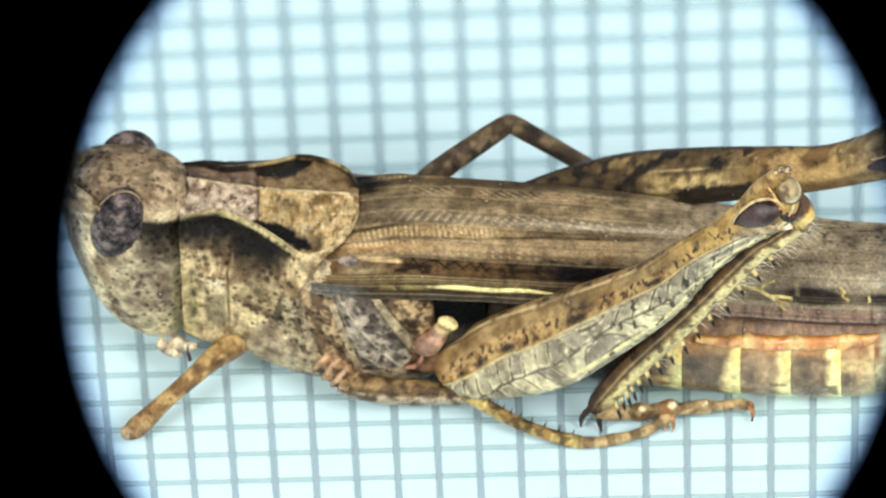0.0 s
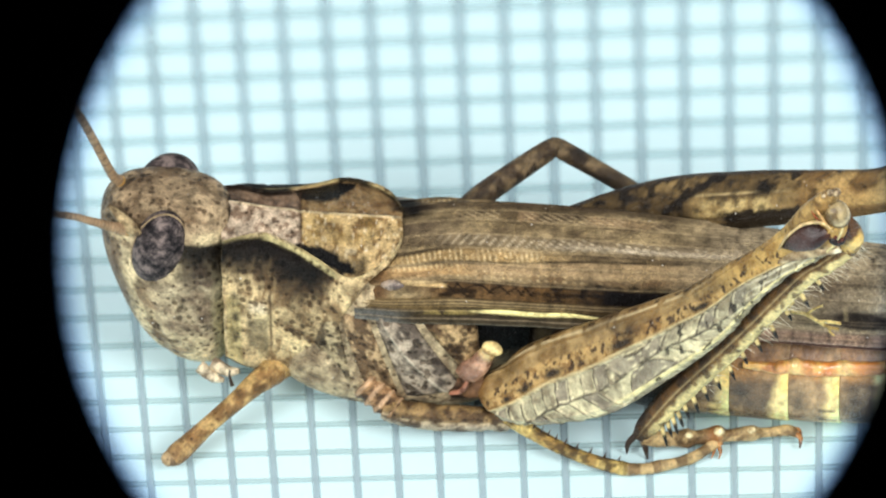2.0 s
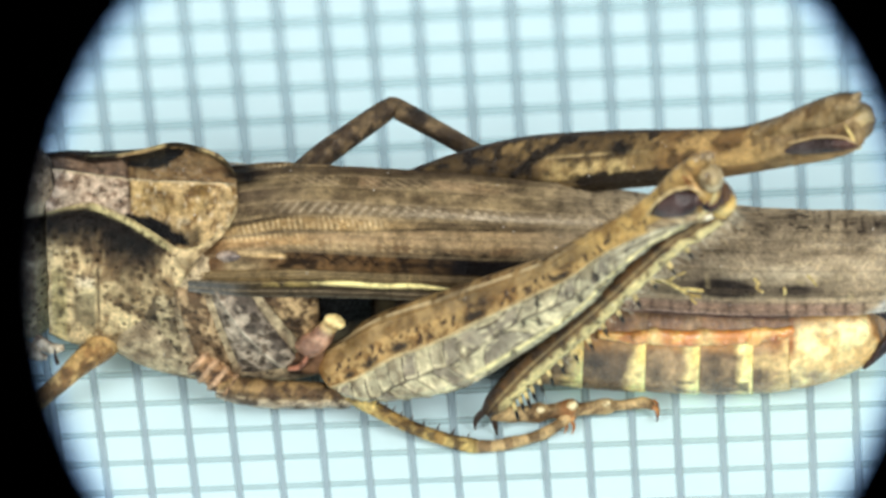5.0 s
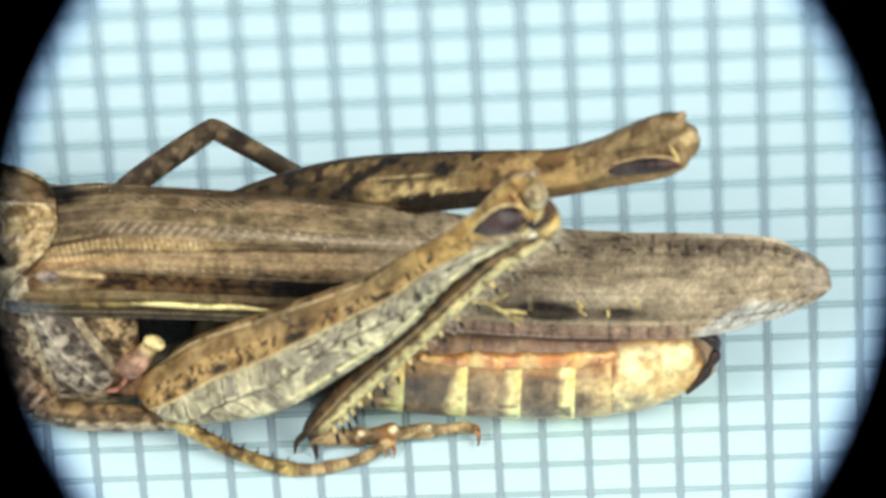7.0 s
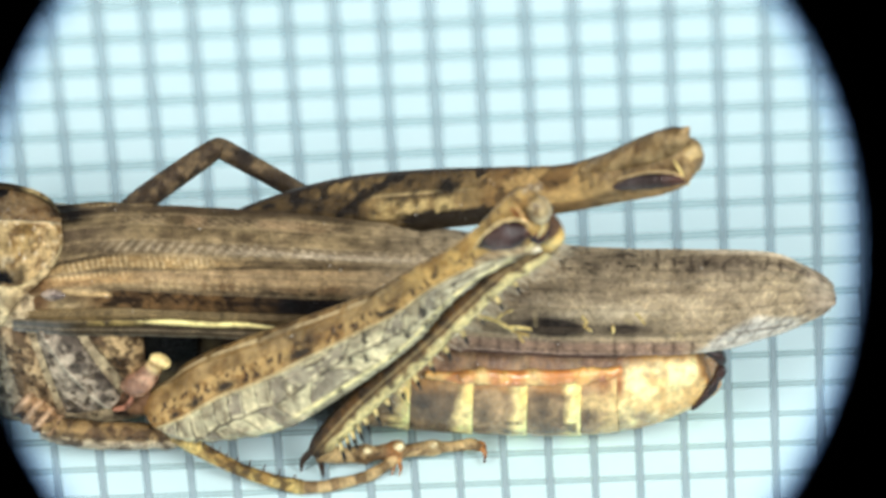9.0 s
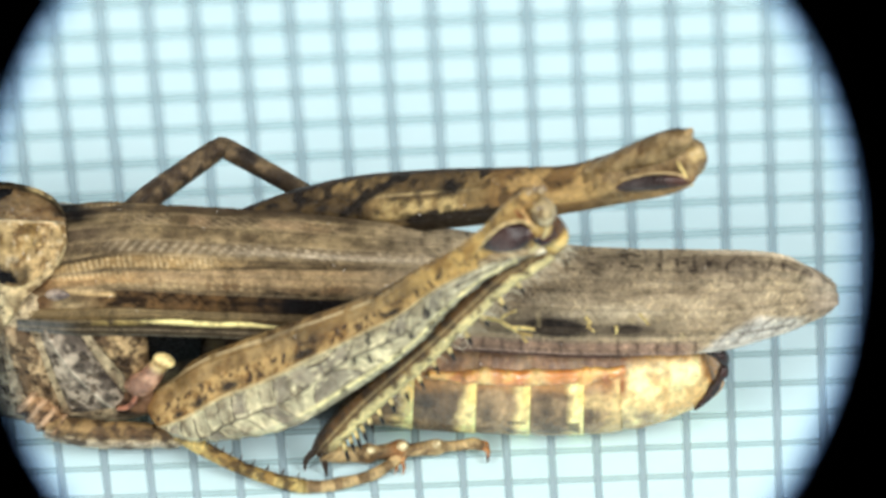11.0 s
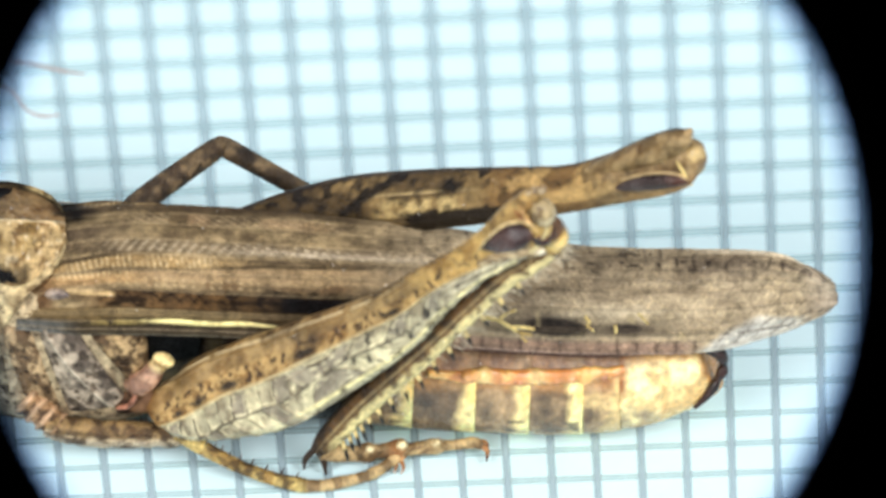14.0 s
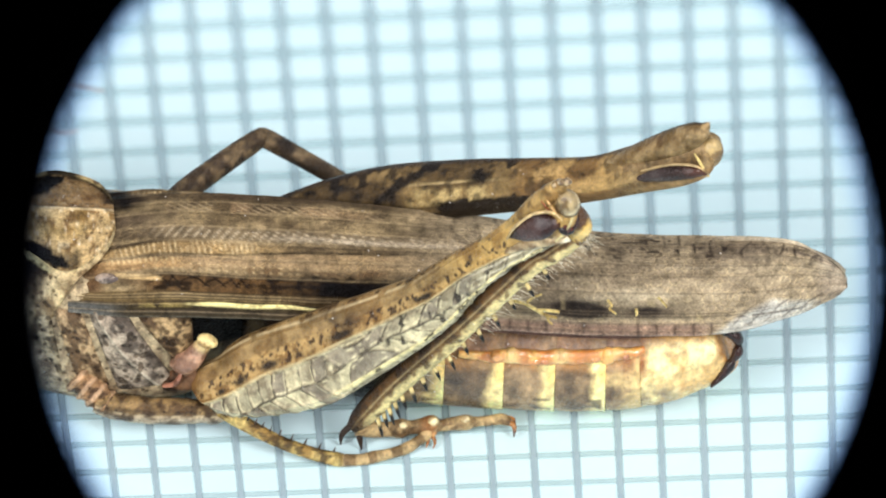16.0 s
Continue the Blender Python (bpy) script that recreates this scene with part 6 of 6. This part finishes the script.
    paint(part("knee_ridge", up_limb([(14.86, -8.9, 3.98, 0.02, 0.03), (15.0, -8.93, 3.70, 0.04, 0.05), (15.2, -8.9, 3.26, 0.03, 0.04)], n=10, steps=14), M_GLOSS, fem), lambda u, v, p: (base(len(p), rgb(232, 206, 132)), 0.0))


def small_legs(bug):
    # front leg, broken off below the knee
    ob = part("front_leg_stump", limb([(-1.2, -11.6, 1.0, 0.34, 0.32), (-1.6, -12.15, 1.12, 0.34, 0.32), (-2.02, -12.62, 1.15, 0.27, 0.26), (-2.5, -13.05, 1.0, 0.22, 0.21), (-3.1, -13.5, 0.75, 0.20, 0.20), (-3.6, -13.9, 0.52, 0.24, 0.23), (-3.85, -14.1, 0.42, 0.26, 0.23), (-3.98, -14.2, 0.38, 0.22, 0.2)], n=32, steps=70), M_LEG, bug, "broken-off tan front leg")
    paint(ob, lambda u, v, p: (blend(blend(base(len(p), rgb(212, 176, 114)), rgb(150, 114, 70), step(clouds(p, 0.20, 130), 0.44, 0.62)), rgb(132, 98, 72), step(u, 0.55, 0.95) * 0.6), 0.08 + 0.40 * step(u, 0.3, 0.5)))
    paint(part("broken_end", limb([(-3.94, -14.16, 0.40, 0.2, 0.18), (-4.05, -14.24, 0.36, 0.20, 0.18), (-4.12, -14.28, 0.28, 0.08, 0.08)], n=18, steps=10), M_LEG, ob, "ragged pale broken end"), leg_tint(rgb(200, 172, 128), rgb(138, 112, 84), rgb(92, 60, 40), seed=131, size=0.2))
    part("spine", limb([(-2.55, -12.75, 1.25, 0.05, 0.05), (-2.6, -12.7, 1.5, 0.03, 0.03), (-2.58, -12.7, 1.7, 0.008, 0.008)], n=8, steps=6), M_THORN, ob)
    # middle leg on the near side
    fem = part("middle_femur", limb([(0.9, -13.2, 0.84, 0.24, 0.26), (1.3, -13.3, 0.76, 0.30, 0.3), (2.2, -13.4, 0.66, 0.32, 0.3), (3.1, -13.45, 0.64, 0.28, 0.27), (3.62, -13.5, 0.64, 0.30, 0.27), (3.86, -13.52, 0.66, 0.20, 0.2)], n=32, steps=70), M_LEG, bug, "tan speckled middle thigh lying under the body")

    def thigh(u, v, p):
        m = clouds(p, 0.18, 133)
        col = blend(base(len(p), rgb(168, 138, 92)), rgb(108, 84, 58), step(m, 0.42, 0.60))
        under = 1 - step(v + 0.05 * (m - 0.5), 0.25, 0.30)
        col = blend(col, blend(base(len(p), rgb(190, 176, 150)), rgb(104, 90, 74), step(clouds(p, 0.24, 134), 0.44, 0.56)), under)
        dash = np.exp(-((v - 0.285) / 0.022) ** 2) * step(np.sin(p[:, 0] * 14 + 2 * m), -0.3, 0.4)
        col = blend(col, rgb(226, 204, 164), dash * 0.8)
        col = blend(col, rgb(64, 44, 30), np.exp(-((v - 0.33) / 0.02) ** 2) * (grain(p, 0.2, 136) > 0.4) * 0.7)
        col = blend(col, rgb(70, 50, 34), step(v, 0.52, 0.60) * 0.6)
        return col, 0.4
    paint(fem, thigh)
    emboss(fem, lambda u, v, p: 0.07 * (clouds(p, 0.22, 137) - 0.5) + 0.03 * np.exp(-((v - 0.285) / 0.02) ** 2))
    tib = part("middle_tibia", limb([(3.55, -13.5, 0.85, 0.17, 0.17), (3.78, -13.58, 0.82, 0.25, 0.23), (4.2, -13.88, 0.62, 0.18, 0.17), (5.0, -14.3, 0.38, 0.15, 0.15), (5.75, -14.6, 0.24, 0.15, 0.15), (6.3, -14.78, 0.2, 0.17, 0.16), (6.5, -14.82, 0.2, 0.12, 0.12)], n=24, steps=80), M_LEG, bug, "yellowish speckled middle shin")
    paint(tib, leg_tint(rgb(220, 194, 120), rgb(178, 144, 82), rgb(74, 54, 36), rings=6, seed=135, size=0.22))
    feet = [tuple(q[:3]) for q in spline([(4.3, -13.95, 0.75), (5.0, -14.25, 0.52), (6.2, -14.7, 0.34)], 9)]
    thorns(tib, feet, 0.16, 0.03, M_THORN, "spine", lambda k: (0.35, 0.25, 0.8))
    foot = part("middle_tarsus", limb([(6.4, -14.82, 0.2, 0.15, 0.14), (6.85, -14.82, 0.2, 0.13, 0.13), (7.1, -14.76, 0.2, 0.15, 0.14), (7.5, -14.66, 0.2, 0.12, 0.12), (7.9, -14.5, 0.2, 0.14, 0.13), (8.25, -14.25, 0.24, 0.12, 0.12), (8.45, -14.08, 0.28, 0.15, 0.13), (8.55, -14.15, 0.2, 0.08, 0.08)], n=20, steps=60), M_LEG, bug, "orange-brown jointed middle foot")
    paint(foot, lambda u, v, p: (blend(blend(base(len(p), rgb(202, 174, 124)), rgb(122, 94, 64), (np.sin(u * 30) > 0.2) * 0.7), rgb(188, 124, 68), step(u, 0.75, 0.9) * 0.6), 0.2))
    for rows in ([(8.5, -14.12, 0.22, 0.06, 0.06), (8.55, -14.3, 0.15, 0.04, 0.04), (8.5, -14.42, 0.06, 0.012, 0.012)], [(8.42, -14.1, 0.2, 0.06, 0.06), (8.4, -14.25, 0.15, 0.04, 0.04), (8.34, -14.38, 0.05, 0.012, 0.012)]):
        paint(part("claw", limb(rows, n=8, steps=8), M_GLOSS, foot), lambda u, v, p: (base(len(p), rgb(158, 108, 62)), 0.0))
    # middle leg on the far side
    ob = part("middle_femur", limb([raised(r, [2.5, 5.0], [0.3, 0.8]) for r in [(2.5, -9.68, 3.12, 0.30, 0.28), (3.2, -9.14, 3.50, 0.29, 0.27), (4.1, -8.39, 3.63, 0.27, 0.26), (4.8, -7.82, 3.70, 0.25, 0.24), (5.05, -7.62, 3.74, 0.20, 0.20)]], n=28, steps=60), M_LEG, bug, "brown dark-barred middle thigh, raised")
    paint(ob, leg_tint(rgb(132, 112, 82), rgb(86, 70, 52), rgb(44, 34, 27), pits=0.25, seed=140, size=0.28))
    ob = part("middle_tibia", limb([raised(r, [5.0, 6.9, 8.0], [0.8, 0.5, 0.0]) for r in [(4.92, -7.62, 3.80, 0.16, 0.16), (5.15, -7.66, 3.66, 0.23, 0.22), (5.9, -7.94, 3.30, 0.22, 0.21), (6.9, -8.3, 2.8, 0.20, 0.19), (7.6, -8.6, 2.5, 0.14, 0.14), (8.6, -9.0, 1.2, 0.13, 0.13), (9.4, -9.3, 0.15, 0.12, 0.12)]], n=24, steps=70), M_LEG, bug, "brown middle shin behind the body")
    paint(ob, leg_tint(rgb(134, 114, 84), rgb(88, 72, 52), rgb(46, 36, 28), rings=5, pits=0.2, seed=142, size=0.5))


def torn_veins(bug):
    """Yellow torn veins and a frayed shred of wing behind the shin."""
    twigs = [[(10.25, -14.0, 3.95), (10.55, -14.2, 4.05), (10.85, -14.25, 3.85), (11.05, -14.28, 3.72), (11.3, -14.25, 3.60)], [(10.85, -14.25, 3.85), (11.1, -14.3, 3.88), (11.35, -14.3, 3.82)],
             [(10.6, -14.2, 4.05), (10.75, -14.22, 4.22), (10.95, -14.2, 4.3)], [(11.05, -14.28, 3.72), (11.12, -14.3, 3.55), (11.2, -14.3, 3.45)], [(10.3, -14.0, 3.95), (10.2, -14.1, 4.15), (10.3, -14.1, 4.35)],
             [(12.45, -14.12, 4.1), (12.55, -14.15, 3.95), (12.5, -14.15, 3.85), (12.65, -14.18, 3.72)], [(13.6, -14.1, 4.1), (13.72, -14.12, 3.95), (13.8, -14.12, 3.8)], [(13.1, -14.18, 3.85), (13.12, -14.2, 3.72), (13.1, -14.2, 3.66)]]
    for k, line in enumerate(twigs):
        line = [(x - 0.05, y - 0.05, z + (0.26 if k < 5 else 0.12)) for x, y, z in line]
        w = 0.055 if k < 2 else 0.036
        paint(part("torn_vein", limb([(*q, w * (1 - 0.5 * i / len(line)), w * 0.7) for i, q in enumerate(line)], n=8, steps=16), M_LEG, bug, "pale yellow torn wing vein"), lambda u, v, p: (blend(base(len(p), rgb(226, 204, 132)), rgb(188, 160, 96), step(clouds(p, 0.2, 150), 0.45, 0.6)), 0.05))


def hair_fibre():
    """A stray tuft of two hairs that drifts in at the field's edge."""
    tuft = thing("hair_fibre", "thin brown stray hairs out of focus at the field edge", "hair")
    for rows in ([(-0.9, 0.55, 0, 0.035, 0.035), (0.3, 0.42, 0.05, 0.035, 0.035), (0.9, 0.30, 0.0, 0.04, 0.04), (1.45, 0.20, 0.0, 0.025, 0.025)],
                 [(-0.9, 0.2, 0, 0.03, 0.03), (-0.1, -0.1, 0, 0.03, 0.03), (0.25, -0.52, 0, 0.03, 0.03), (0.6, -0.66, 0, 0.035, 0.035), (0.95, -0.62, 0, 0.02, 0.02)]):
        part("strand", limb(rows, side=(0, 0, 1), n=8, steps=24), M_FIBRE, tuft)
    return tuft


def grasshopper():
    bug = thing("grasshopper", "dried mottled brown grasshopper lying on ruled paper", "grasshopper")
    head(bug)
    pronotum(bug)
    thorax(bug)
    abdomen(bug)
    tegmen(bug, 1)
    tegmen(bug, -1)
    hindwing(bug)
    near_hind_leg(bug)
    far_hind_leg(bug)
    small_legs(bug)
    torn_veins(bug)
    return bug


bench()
paper()
tube = microscope_tube()
fibre = hair_fibre()
grasshopper()


def motions():
    """Places the tube and the fibre ahead of the camera at each time, to fit its view."""
    walk(tube, [(row[0], camera_pose(row) @ Matrix.Translation((stop[1], stop[2], -stop[3]))) for row, stop in zip(PATH, STOP)])
    drift = {0.0: (-9.8, 3.6), 11.5: (-9.8, 3.6), 12.0: (-8.1, 4.16), 12.5: (-8.62, 3.63), 13.5: (-8.62, 3.63), 14.0: (-8.85, 3.4), 14.5: (-9.6, 2.93), 15.0: (-9.3, 2.98), 15.5: (-8.8, 3.02), 16.0: (-8.45, 3.06)}
    walk(fibre, [(row[0], camera_pose(row) @ Matrix.Translation((drift[row[0]][0] * MM, drift[row[0]][1] * MM, -0.262))) for row in PATH if row[0] in drift])


motions()
